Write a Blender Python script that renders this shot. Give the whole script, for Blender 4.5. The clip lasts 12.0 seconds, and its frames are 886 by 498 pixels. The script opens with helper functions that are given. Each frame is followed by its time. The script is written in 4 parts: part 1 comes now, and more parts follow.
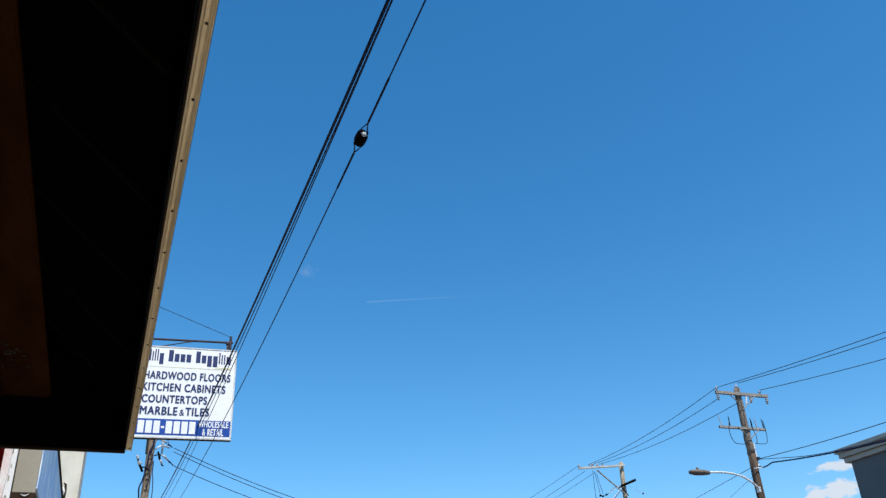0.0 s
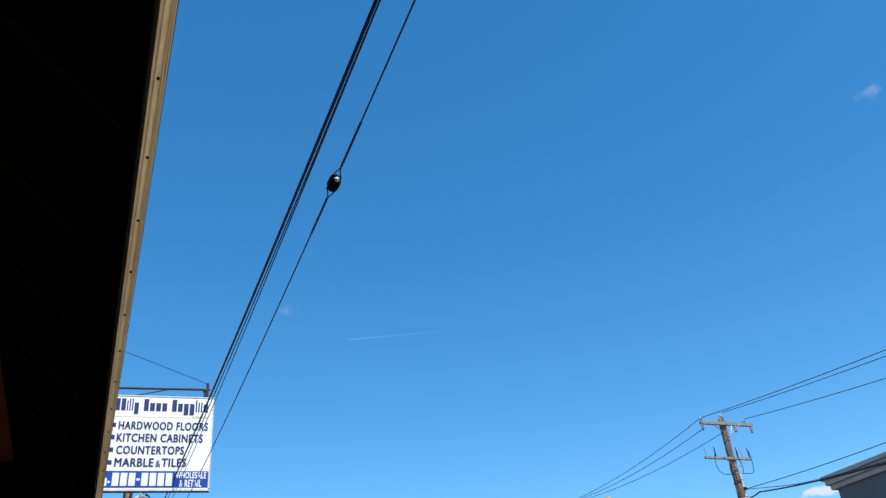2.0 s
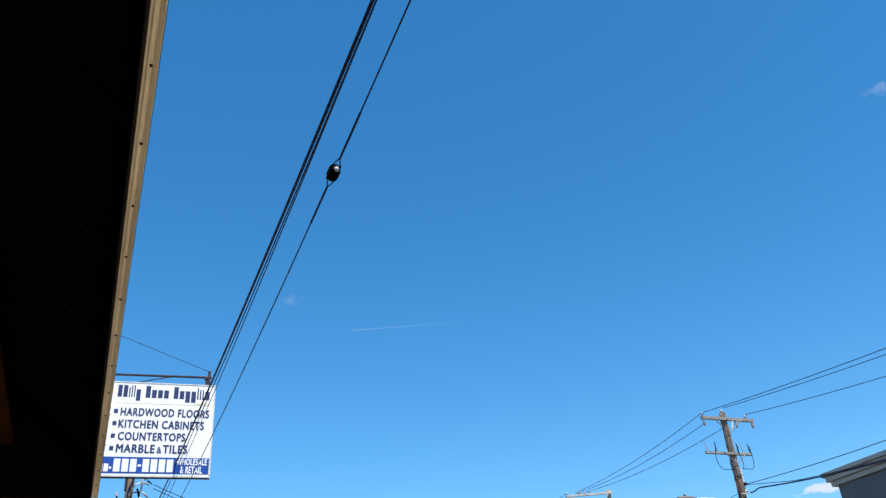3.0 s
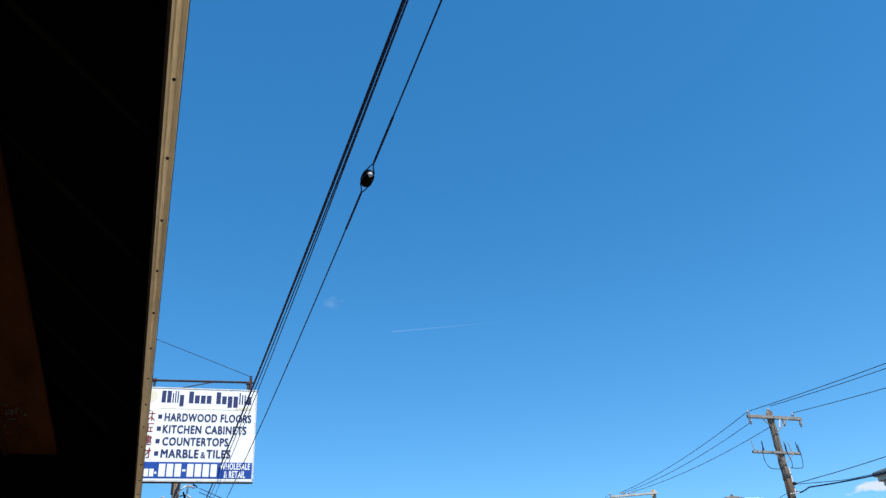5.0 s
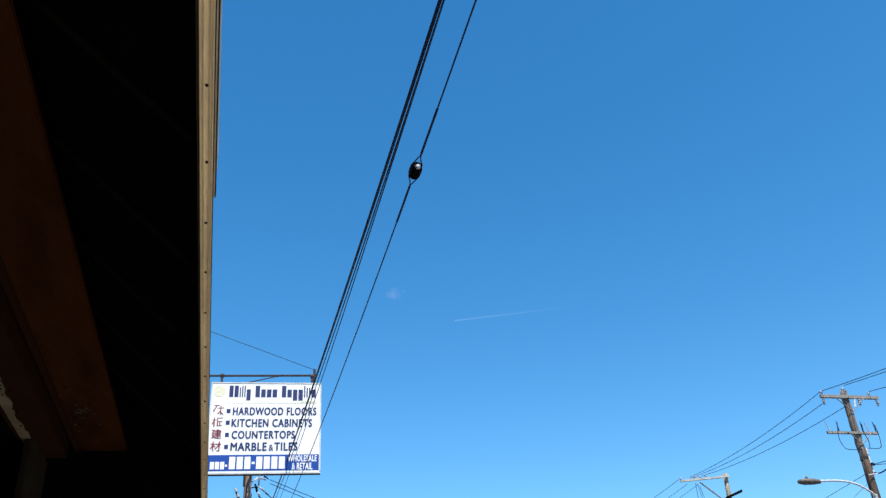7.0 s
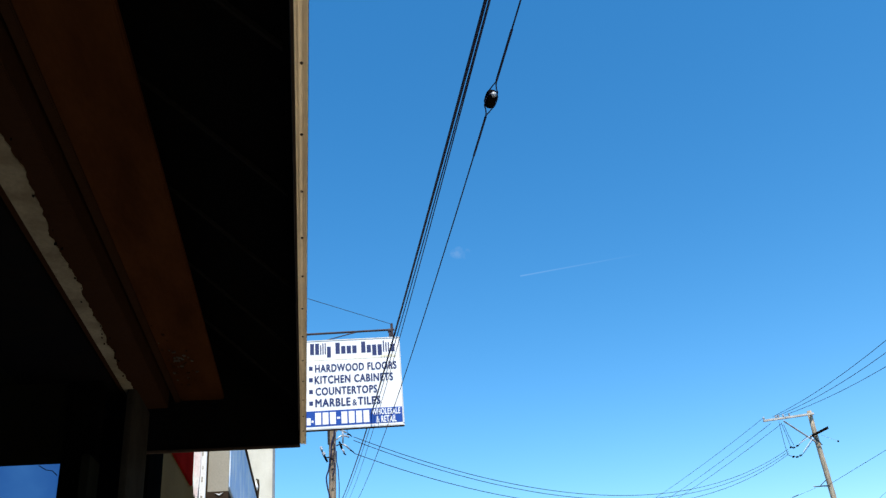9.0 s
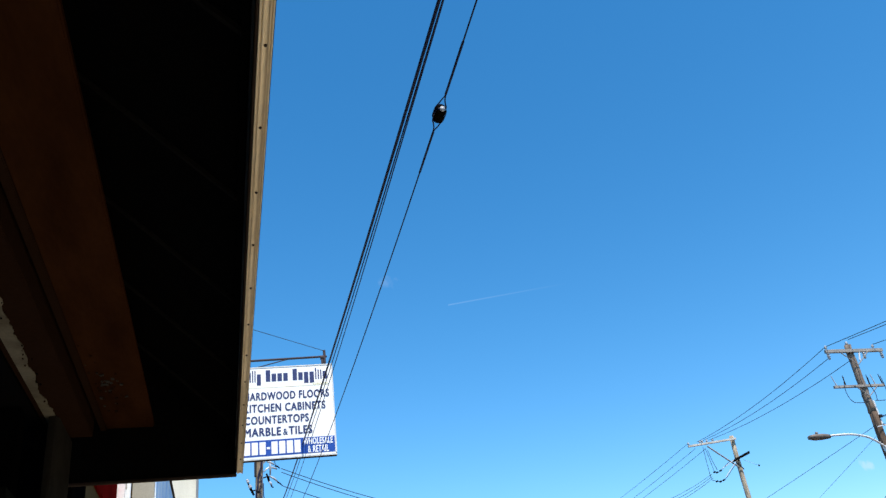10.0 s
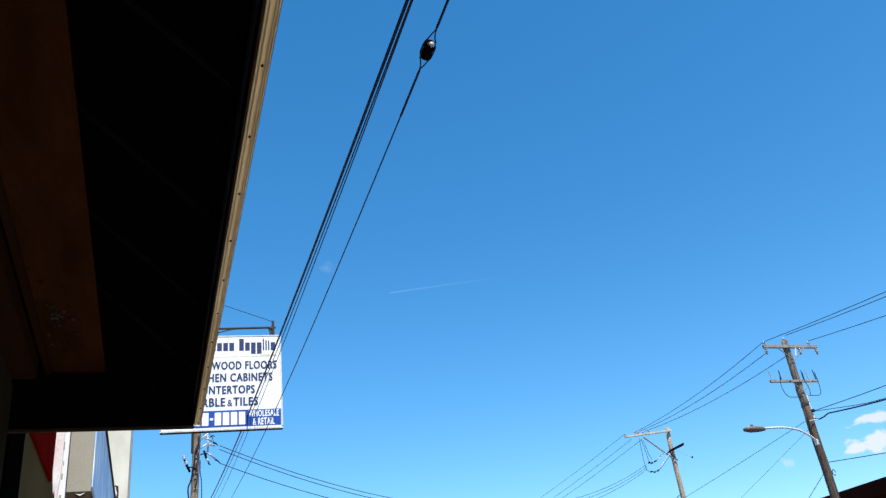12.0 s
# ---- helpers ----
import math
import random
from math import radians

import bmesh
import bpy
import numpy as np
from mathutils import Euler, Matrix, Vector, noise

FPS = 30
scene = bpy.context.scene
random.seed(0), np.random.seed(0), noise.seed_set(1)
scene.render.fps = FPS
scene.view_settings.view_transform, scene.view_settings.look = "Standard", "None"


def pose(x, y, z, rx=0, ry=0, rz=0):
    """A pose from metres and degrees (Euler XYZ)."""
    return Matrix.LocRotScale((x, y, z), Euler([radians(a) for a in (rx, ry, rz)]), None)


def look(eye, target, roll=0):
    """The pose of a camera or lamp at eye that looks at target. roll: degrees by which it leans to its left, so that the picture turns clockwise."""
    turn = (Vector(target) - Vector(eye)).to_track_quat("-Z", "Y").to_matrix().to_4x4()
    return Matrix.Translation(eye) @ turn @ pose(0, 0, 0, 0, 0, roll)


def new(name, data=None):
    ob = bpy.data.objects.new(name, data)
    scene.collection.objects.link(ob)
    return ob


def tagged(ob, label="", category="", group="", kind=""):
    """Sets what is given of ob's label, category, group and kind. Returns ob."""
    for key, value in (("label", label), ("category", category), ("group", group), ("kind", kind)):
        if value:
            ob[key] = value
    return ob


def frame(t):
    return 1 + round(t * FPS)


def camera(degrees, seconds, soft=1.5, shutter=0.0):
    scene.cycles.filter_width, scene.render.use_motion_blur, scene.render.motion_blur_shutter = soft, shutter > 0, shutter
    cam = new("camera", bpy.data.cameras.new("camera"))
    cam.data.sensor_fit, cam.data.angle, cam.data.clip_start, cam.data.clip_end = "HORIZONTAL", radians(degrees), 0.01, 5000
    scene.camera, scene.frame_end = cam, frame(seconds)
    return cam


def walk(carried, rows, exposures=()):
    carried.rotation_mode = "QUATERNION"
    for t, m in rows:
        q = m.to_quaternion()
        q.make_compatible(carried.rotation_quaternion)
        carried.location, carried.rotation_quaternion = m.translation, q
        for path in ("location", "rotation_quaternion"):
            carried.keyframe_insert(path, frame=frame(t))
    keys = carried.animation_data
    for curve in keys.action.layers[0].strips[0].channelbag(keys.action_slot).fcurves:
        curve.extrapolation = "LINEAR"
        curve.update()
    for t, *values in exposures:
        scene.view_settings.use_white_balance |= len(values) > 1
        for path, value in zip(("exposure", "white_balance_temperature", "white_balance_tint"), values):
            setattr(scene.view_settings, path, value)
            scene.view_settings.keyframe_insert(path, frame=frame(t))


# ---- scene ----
EXPOSURES = ((0.0, 0.52), (2.0, 0.64), (6.0, 0.68), (9.5, 0.78), (12.0, 0.76))
cam = camera(55.84, 12.0, soft=1.4)
# seconds, x, y, z, yaw, pitch, roll
ROWS = [
    (0.0, -0.075, 0.483, 1.431, -20.81, 28.15, 2.81),
    (0.5, -0.049, 0.518, 1.482, -21.80, 28.25, 3.35),
    (1.0, -0.039, 0.518, 1.502, -22.29, 28.85, 3.41),
    (1.5, -0.025, 0.503, 1.498, -21.25, 30.77, 4.87),
    (2.0, -0.025, 0.554, 1.547, -21.30, 30.51, 4.79),
    (2.5, -0.029, 0.524, 1.521, -21.34, 30.23, 4.50),
    (3.0, 0.005, 0.521, 1.522, -21.39, 29.96, 3.99),
    (3.2, 0.022, 0.535, 1.544, -20.31, 29.58, 4.49),
    (4.8, 0.033, 0.526, 1.553, -18.53, 30.72, 3.95),
    (5.0, 0.038, 0.550, 1.572, -18.56, 30.17, 3.60),
    (5.5, 0.084, 0.528, 1.579, -16.27, 29.91, 4.00),
    (6.0, 0.112, 0.527, 1.584, -16.78, 29.79, 3.69),
    (6.5, 0.116, 0.510, 1.572, -15.48, 30.25, 3.54),
    (7.0, 0.092, 0.528, 1.577, -13.93, 29.66, 3.42),
    (7.5, 0.069, 0.510, 1.550, -14.08, 28.93, 3.77),
    (7.7, 0.061, 0.532, 1.531, -13.01, 28.43, 3.93),
    (9.3, -0.018, 0.778, 1.502, -8.25, 27.19, 4.73),
    (9.5, -0.031, 0.815, 1.523, -9.23, 27.64, 5.47),
    (10.0, -0.083, 0.921, 1.529, -12.84, 28.73, 6.81),
    (10.5, -0.066, 0.922, 1.497, -12.38, 28.58, 5.64),
    (11.0, -0.082, 0.986, 1.489, -8.58, 27.32, 6.99),
    (11.5, -0.153, 1.225, 1.510, -12.77, 27.09, 5.80),
    (12.0, -0.213, 1.335, 1.476, -17.43, 27.44, 6.54),
]
walk(cam, [(t, pose(x, y, z, 90 + pitch, roll, yaw)) for t, x, y, z, yaw, pitch, roll in ROWS],
     exposures=EXPOSURES)

# ---- world and sun ----
SUN_ELEVATION, SUN_AZIMUTH = 62.0, 176.0  # degrees; azimuth clockwise from the street's far end
world = bpy.data.worlds.new("sky")
scene.world = world
world.use_nodes = True
wn, wl = world.node_tree.nodes, world.node_tree.links
sky = wn.new("ShaderNodeTexSky")
sky.sky_type, sky.sun_disc = "NISHITA", False
sky.sun_elevation, sky.sun_rotation = radians(SUN_ELEVATION), radians(SUN_AZIMUTH)
sky.air_density, sky.dust_density, sky.ozone_density, sky.altitude = 0.96, 0.32, 3.07, 2
tone = wn.new("ShaderNodeHueSaturation")
tone.inputs["Hue"].default_value, tone.inputs["Saturation"].default_value = 0.4935, 1.33
wl.new(sky.outputs[0], tone.inputs["Color"])
wl.new(tone.outputs[0], wn["Background"].inputs["Color"])
wn["Background"].inputs["Strength"].default_value = 0.131

sun = new("sun", bpy.data.lights.new("sun", "SUN"))
sun.data.energy, sun.data.angle, sun.data.color = 4.2, radians(0.5), (1.0, 0.95, 0.87)
sa, se = radians(SUN_AZIMUTH), radians(SUN_ELEVATION)
sun_way = Vector((math.sin(sa) * math.cos(se), math.cos(sa) * math.cos(se), math.sin(se)))
sun.matrix_world = look(sun_way * 60, (0, 0, 0))


# ---- materials ----
def mat(name, base, rough=0.7, metal=0.0, other=None, scale=8.0, detail=6.0, amount=0.5, bump=0.15, fine=60.0,
        low=0.4, high=0.62, stretch=(1, 1, 1), spec=0.25):
    """A surface with a base colour, patches of another colour and fine grain, in object metres."""
    m = bpy.data.materials.new(name)
    m.use_nodes = True
    n, l = m.node_tree.nodes, m.node_tree.links
    b = n["Principled BSDF"]
    b.inputs["Roughness"].default_value, b.inputs["Metallic"].default_value = rough, metal
    b.inputs["Specular IOR Level"].default_value = spec
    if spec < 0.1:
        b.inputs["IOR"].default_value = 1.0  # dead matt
    co = n.new("ShaderNodeTexCoord")
    mp = n.new("ShaderNodeMapping")
    mp.inputs["Scale"].default_value = stretch
    l.new(co.outputs["Object"], mp.inputs["Vector"])
    big, small = n.new("ShaderNodeTexNoise"), n.new("ShaderNodeTexNoise")
    big.inputs["Scale"].default_value, big.inputs["Detail"].default_value = scale, detail
    small.inputs["Scale"].default_value, small.inputs["Detail"].default_value = fine, 3.0
    l.new(mp.outputs[0], big.inputs["Vector"])
    l.new(mp.outputs[0], small.inputs["Vector"])
    ramp = n.new("ShaderNodeValToRGB")
    ramp.color_ramp.elements[0].position, ramp.color_ramp.elements[1].position = low, high
    l.new(big.outputs["Fac"], ramp.inputs["Fac"])
    mul = n.new("ShaderNodeMath")
    mul.operation = "MULTIPLY"
    mul.inputs[1].default_value = amount
    l.new(ramp.outputs["Color"], mul.inputs[0])
    mix = n.new("ShaderNodeMix")
    mix.data_type = "RGBA"
    mix.inputs["A"].default_value = (*base, 1)
    mix.inputs["B"].default_value = (*(other or [c * 0.55 for c in base]), 1)
    l.new(mul.outputs[0], mix.inputs["Factor"])
    grain = n.new("ShaderNodeMix")
    grain.data_type, grain.blend_type = "RGBA", "MULTIPLY"
    grain.inputs["Factor"].default_value = 0.35
    l.new(mix.outputs["Result"], grain.inputs["A"])
    l.new(small.outputs["Fac"], grain.inputs["B"])
    gain = n.new("ShaderNodeMix")
    gain.data_type, gain.blend_type = "RGBA", "MULTIPLY"
    gain.inputs["Factor"].default_value = 1.0
    gain.inputs["B"].default_value = (1.2, 1.2, 1.2, 1)
    l.new(grain.outputs["Result"], gain.inputs["A"])
    l.new(gain.outputs["Result"], b.inputs["Base Color"])
    bp = n.new("ShaderNodeBump")
    bp.inputs["Strength"].default_value, bp.inputs["Distance"].default_value = bump, 0.01
    l.new(small.outputs["Fac"], bp.inputs["Height"])
    l.new(bp.outputs[0], b.inputs["Normal"])
    return m


M = {
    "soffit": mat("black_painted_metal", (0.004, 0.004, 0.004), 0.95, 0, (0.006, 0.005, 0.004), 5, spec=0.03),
    "trim": mat("tan_aluminium", (0.84, 0.70, 0.45), 0.6, 0.0, (0.52, 0.40, 0.22), 3.0, stretch=(1, 0.25, 1), amount=0.7, fine=90),
    "seam": mat("worn_seam", (0.016, 0.014, 0.012), 0.8, 0, None, 5, spec=0.05),
    "rail": mat("dull_grey_rail", (0.055, 0.052, 0.045), 0.7, 0, (0.02, 0.018, 0.015), 2.5),
    "trim_dark": mat("dark_trim_lip", (0.05, 0.035, 0.025), 0.8, 0, None, 6, spec=0.05),
    "flashing": mat("weathered_flashing", (0.62, 0.55, 0.42), 0.7, 0.0, (0.36, 0.31, 0.24), 5),
    "screw": mat("rusted_screw", (0.045, 0.03, 0.02), 0.6, 0.6, None, 200),
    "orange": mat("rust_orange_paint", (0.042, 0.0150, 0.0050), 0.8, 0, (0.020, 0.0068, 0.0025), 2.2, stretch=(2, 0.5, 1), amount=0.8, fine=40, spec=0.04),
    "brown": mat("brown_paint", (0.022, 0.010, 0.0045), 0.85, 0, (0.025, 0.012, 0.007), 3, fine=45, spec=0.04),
    "beige_peel": mat("beige_undercoat", (0.175, 0.148, 0.096), 0.9, 0, (0.075, 0.058, 0.034), 7, amount=0.55, fine=55, bump=0.4, spec=0.05),
    "bare_peel": mat("bare_flaked_patch", (0.028, 0.023, 0.016), 0.9, 0, (0.014, 0.009, 0.005), 30, amount=0.8),
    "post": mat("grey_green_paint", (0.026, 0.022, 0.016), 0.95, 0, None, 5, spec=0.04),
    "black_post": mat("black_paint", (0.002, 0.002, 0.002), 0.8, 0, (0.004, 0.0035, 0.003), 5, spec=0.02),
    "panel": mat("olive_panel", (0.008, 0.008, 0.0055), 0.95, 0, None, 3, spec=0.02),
    "concrete": mat("concrete", (0.38, 0.33, 0.265), 0.9, 0, (0.30, 0.26, 0.21), 1.2),
    "asphalt": mat("asphalt", (0.048, 0.048, 0.05), 0.9, 0, (0.035, 0.035, 0.036), 0.7, fine=120),
    "dirt": mat("dry_ground", (0.20, 0.18, 0.14), 0.95, 0, (0.12, 0.13, 0.07), 0.05),
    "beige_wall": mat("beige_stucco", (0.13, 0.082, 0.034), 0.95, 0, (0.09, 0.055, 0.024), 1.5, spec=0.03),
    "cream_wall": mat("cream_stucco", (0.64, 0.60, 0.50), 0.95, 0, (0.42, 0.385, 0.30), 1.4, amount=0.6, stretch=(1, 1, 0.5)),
    "grey_strip": mat("grey_metal", (0.22, 0.23, 0.24), 0.6, 0.2, None, 4),
    "grey_box": mat("taupe_sign_metal", (0.34, 0.315, 0.255), 0.8, 0, (0.28, 0.255, 0.205), 2.0, amount=0.6),
    "blue_face": mat("blue_sign_face", (0.44, 0.60, 0.84), 0.6, 0, (0.80, 0.85, 0.90), 3.2, stretch=(1, 2.2, 0.8), amount=0.95, low=0.44, high=0.60),
    "red": mat("red_sign", (0.13, 0.005, 0.004), 0.9, 0, (0.08, 0.003, 0.002), 3, spec=0.03),
    "pink": mat("faded_white_vinyl", (0.74, 0.71, 0.69), 0.8, 0, (0.68, 0.50, 0.48), 7, amount=0.8),
    "white": mat("white_sign_face", (0.80, 0.80, 0.80), 0.45, 0, (0.74, 0.73, 0.70), 3, amount=0.5, bump=0.02),
    "sign_frame": mat("sign_frame_metal", (0.62, 0.61, 0.58), 0.5, 0.3, (0.4, 0.37, 0.33), 6),
    "navy": mat("navy_lettering", (0.018, 0.030, 0.105), 0.6, 0, (0.03, 0.045, 0.14), 20, bump=0.0),
    "blue_band": mat("royal_blue_band", (0.012, 0.060, 0.29), 0.45, 0, (0.018, 0.075, 0.33), 4, bump=0.0),
    "dark_red": mat("dark_red_lettering", (0.22, 0.02, 0.02), 0.5, 0, None, 20, bump=0.0),
    "pale_gold": mat("pale_gold_print", (0.72, 0.68, 0.52), 0.5, 0, (0.55, 0.50, 0.32), 25, bump=0.0),
    "rust_pipe": mat("rusty_pipe", (0.042, 0.034, 0.040), 0.85, 0.0, (0.085, 0.055, 0.05), 9),
    "cable": mat("black_cable", (0.0035, 0.0055, 0.042), 0.6, 0, None, 30, spec=0.3),
    "wire": mat("dark_wire", (0.012, 0.014, 0.018), 0.7, 0.0, None, 30),
    "insulator_brown": mat("dark_glazed_porcelain", (0.005, 0.0045, 0.0045), 0.8, 0, (0.010, 0.007, 0.005), 40, spec=0.05),
    "porcelain": mat("grey_white_porcelain", (0.40, 0.43, 0.47), 0.3, 0, (0.22, 0.23, 0.25), 25, amount=0.8, bump=0.0),
    "pole_wood": mat("weathered_pole_wood", (0.125, 0.085, 0.060), 0.9, 0, (0.035, 0.024, 0.018), 5, stretch=(6, 6, 0.4), amount=0.8, bump=0.5, fine=40),
    "pole_grey": mat("weathered_grey_pole", (0.23, 0.185, 0.15), 0.9, 0, (0.085, 0.062, 0.05), 5, stretch=(6, 6, 0.4), amount=0.8, bump=0.5, fine=40),
    "pole_pale": mat("pale_pole_wood", (0.44, 0.37, 0.27), 0.9, 0, (0.13, 0.09, 0.06), 7, stretch=(6, 6, 0.4), amount=0.7, bump=0.5, fine=40),
    "pole_old": mat("cracked_pole_wood", (0.31, 0.24, 0.17), 0.9, 0, (0.07, 0.05, 0.035), 6, stretch=(7, 7, 0.5), amount=0.85, bump=0.5, fine=40),
    "arm_wood": mat("grey_crossarm_wood", (0.30, 0.28, 0.26), 0.9, 0, (0.16, 0.14, 0.12), 6, stretch=(0.5, 5, 5), amount=0.7, bump=0.4),
    "arm_pale": mat("bleached_crossarm_wood", (0.52, 0.50, 0.46), 0.9, 0, (0.26, 0.23, 0.19), 6, stretch=(0.5, 5, 5), amount=0.7, bump=0.4),
    "galvanised": mat("galvanised_steel", (0.70, 0.71, 0.72), 0.5, 0.2, (0.5, 0.51, 0.52), 12),
    "lamp_body": mat("lamp_housing", (0.17, 0.14, 0.115), 0.6, 0.2, None, 15),
    "grey_wall": mat("grey_painted_wall", (0.15, 0.155, 0.16), 0.85, 0, (0.12, 0.125, 0.13), 0.7),
    "cornice": mat("beige_cornice", (0.46, 0.42, 0.37), 0.8, 0, (0.36, 0.33, 0.29), 2),
    "dark_roof": mat("dark_brown_metal_roof", (0.032, 0.009, 0.007), 0.95, 0, None, 2, spec=0.02),
}


def reflection_mat(name):
    """A blue glow standing in for sky reflected in the glass, a little uneven."""
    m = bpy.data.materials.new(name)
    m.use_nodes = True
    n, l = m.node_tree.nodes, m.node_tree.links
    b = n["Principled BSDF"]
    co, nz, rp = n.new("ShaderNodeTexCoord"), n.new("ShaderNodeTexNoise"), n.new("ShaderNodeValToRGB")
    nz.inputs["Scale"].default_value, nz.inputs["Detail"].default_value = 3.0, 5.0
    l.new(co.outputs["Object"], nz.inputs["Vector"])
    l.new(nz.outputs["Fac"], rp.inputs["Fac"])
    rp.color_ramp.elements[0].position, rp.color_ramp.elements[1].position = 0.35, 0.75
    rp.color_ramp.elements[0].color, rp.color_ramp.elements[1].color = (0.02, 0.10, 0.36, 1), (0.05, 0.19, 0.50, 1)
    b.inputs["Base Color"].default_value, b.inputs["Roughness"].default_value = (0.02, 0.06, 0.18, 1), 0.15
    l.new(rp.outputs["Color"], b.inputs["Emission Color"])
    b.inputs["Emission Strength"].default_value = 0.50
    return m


M["sky_reflection"] = reflection_mat("painted_sky_reflection")


def cloud_mat(name, seed, gain, lo, hi, squash):
    """White vapour, thinning out in wisps towards the rim of its sheet."""
    m = bpy.data.materials.new(name)
    m.use_nodes = True
    n, l = m.node_tree.nodes, m.node_tree.links
    n.remove(n["Principled BSDF"])
    co = n.new("ShaderNodeTexCoord")
    mp = n.new("ShaderNodeMapping")
    mp.inputs["Location"].default_value = (seed, seed * 0.7, 0)
    mp.inputs["Scale"].default_value = squash
    l.new(co.outputs["Object"], mp.inputs["Vector"])
    nz = n.new("ShaderNodeTexNoise")
    nz.inputs["Scale"].default_value, nz.inputs["Detail"].default_value, nz.inputs["Roughness"].default_value = 1.6, 8, 0.6
    l.new(mp.outputs[0], nz.inputs["Vector"])
    ln = n.new("ShaderNodeVectorMath")
    ln.operation = "LENGTH"
    l.new(co.outputs["Object"], ln.inputs[0])
    sub = n.new("ShaderNodeMath")
    sub.operation = "MULTIPLY_ADD"
    sub.inputs[1].default_value, sub.inputs[2].default_value = -0.62, 0.28
    l.new(ln.outputs["Value"], sub.inputs[0])
    add = n.new("ShaderNodeMath")
    l.new(nz.outputs["Fac"], add.inputs[0])
    l.new(sub.outputs[0], add.inputs[1])
    rng = n.new("ShaderNodeMapRange")
    rng.inputs["From Min"].default_value, rng.inputs["From Max"].default_value = lo, hi
    rng.inputs["To Max"].default_value = gain
    l.new(add.outputs[0], rng.inputs["Value"])
    em, tr, mx = n.new("ShaderNodeEmission"), n.new("ShaderNodeBsdfTransparent"), n.new("ShaderNodeMixShader")
    em.inputs["Color"].default_value, em.inputs["Strength"].default_value = (0.86, 0.92, 1.0, 1), 0.60
    l.new(rng.outputs[0], mx.inputs[0])
    l.new(tr.outputs[0], mx.inputs[1])
    l.new(em.outputs[0], mx.inputs[2])
    l.new(mx.outputs[0], n["Material Output"].inputs["Surface"])
    return m


# ---- building helpers ----
def finish(name, bm, material, bevel=0.0, smooth=False):
    if bevel:
        bmesh.ops.bevel(bm, geom=bm.edges[:], offset=bevel, segments=2, affect="EDGES", clamp_overlap=True)
    bmesh.ops.recalc_face_normals(bm, faces=bm.faces[:])
    me = bpy.data.meshes.new(name)
    bm.to_mesh(me)
    bm.free()
    if smooth:
        for p in me.polygons:
            p.use_smooth = True
    me.materials.append(material)
    return new(name, me)


def part(name, bm, material, parent, label="", bevel=0.0, smooth=False):
    ob = finish(name, bm, material, bevel, smooth)
    ob.parent = parent
    if label:
        ob["label"] = label
    return ob


def thing(name, label, category, at=(0, 0, 0), group="", kind=""):
    ob = new(name)
    ob.empty_display_size = 0.1
    ob.matrix_world = Matrix.Translation(at)
    bpy.context.view_layer.update()
    return tagged(ob, label, category, group, kind)


def box(lo, hi, bm=None):
    bm = bm or bmesh.new()
    lo, hi = Vector(lo), Vector(hi)
    bmesh.ops.create_cube(bm, size=1, matrix=Matrix.Translation((lo + hi) / 2) @ Matrix.Diagonal((*(hi - lo), 1)))
    return bm


def prism(profile, axis, a, b, bm=None):
    """A closed outline of (u, v) pairs drawn out from a to b along an axis."""
    bm = bm or bmesh.new()
    put = {"x": lambda u, v, w: (w, u, v), "y": lambda u, v, w: (u, w, v), "z": lambda u, v, w: (u, v, w)}[axis]
    ring = [[bm.verts.new(put(u, v, w)) for u, v in profile] for w in (a, b)]
    bm.faces.new(ring[0])
    bm.faces.new(ring[1][::-1])
    for i in range(len(profile)):
        j = (i + 1) % len(profile)
        bm.faces.new((ring[0][i], ring[1][i], ring[1][j], ring[0][j]))
    return bm


def tube(points, radius, sides=8, bm=None):
    """A round bar along points; radius is one number or one for each point."""
    bm = bm or bmesh.new()
    pts = [Vector(p) for p in points]
    rad = radius if hasattr(radius, "__len__") else [radius] * len(pts)
    rings = []
    for i, p in enumerate(pts):
        d = (pts[min(i + 1, len(pts) - 1)] - pts[max(i - 1, 0)]).normalized()
        up = Vector((0, 0, 1)) if abs(d.z) < 0.9 else Vector((0, 1, 0))
        u = d.cross(up).normalized()
        v = u.cross(d)
        rings.append([bm.verts.new(p + (u * math.cos(k * math.tau / sides) + v * math.sin(k * math.tau / sides)) * rad[i]) for k in range(sides)])
    for a, b in zip(rings, rings[1:]):
        for k in range(sides):
            bm.faces.new((a[k], a[(k + 1) % sides], b[(k + 1) % sides], b[k]))
    bm.faces.new(rings[0][::-1])
    bm.faces.new(rings[-1])
    return bm


def lathe(profile, at, turn=None, sides=14, bm=None):
    """A turned body: (radius, height) pairs about z, set at a place and turned."""
    bm = bm or bmesh.new()
    m = Matrix.Translation(at) @ (turn or Matrix.Identity(4))
    rings = [[bm.verts.new(m @ Vector((r * math.cos(k * math.tau / sides), r * math.sin(k * math.tau / sides), h))) for k in range(sides)] for r, h in profile]
    for a, b in zip(rings, rings[1:]):
        for k in range(sides):
            bm.faces.new((a[k], a[(k + 1) % sides], b[(k + 1) % sides], b[k]))
    bm.faces.new(rings[0][::-1])
    bm.faces.new(rings[-1])
    return bm


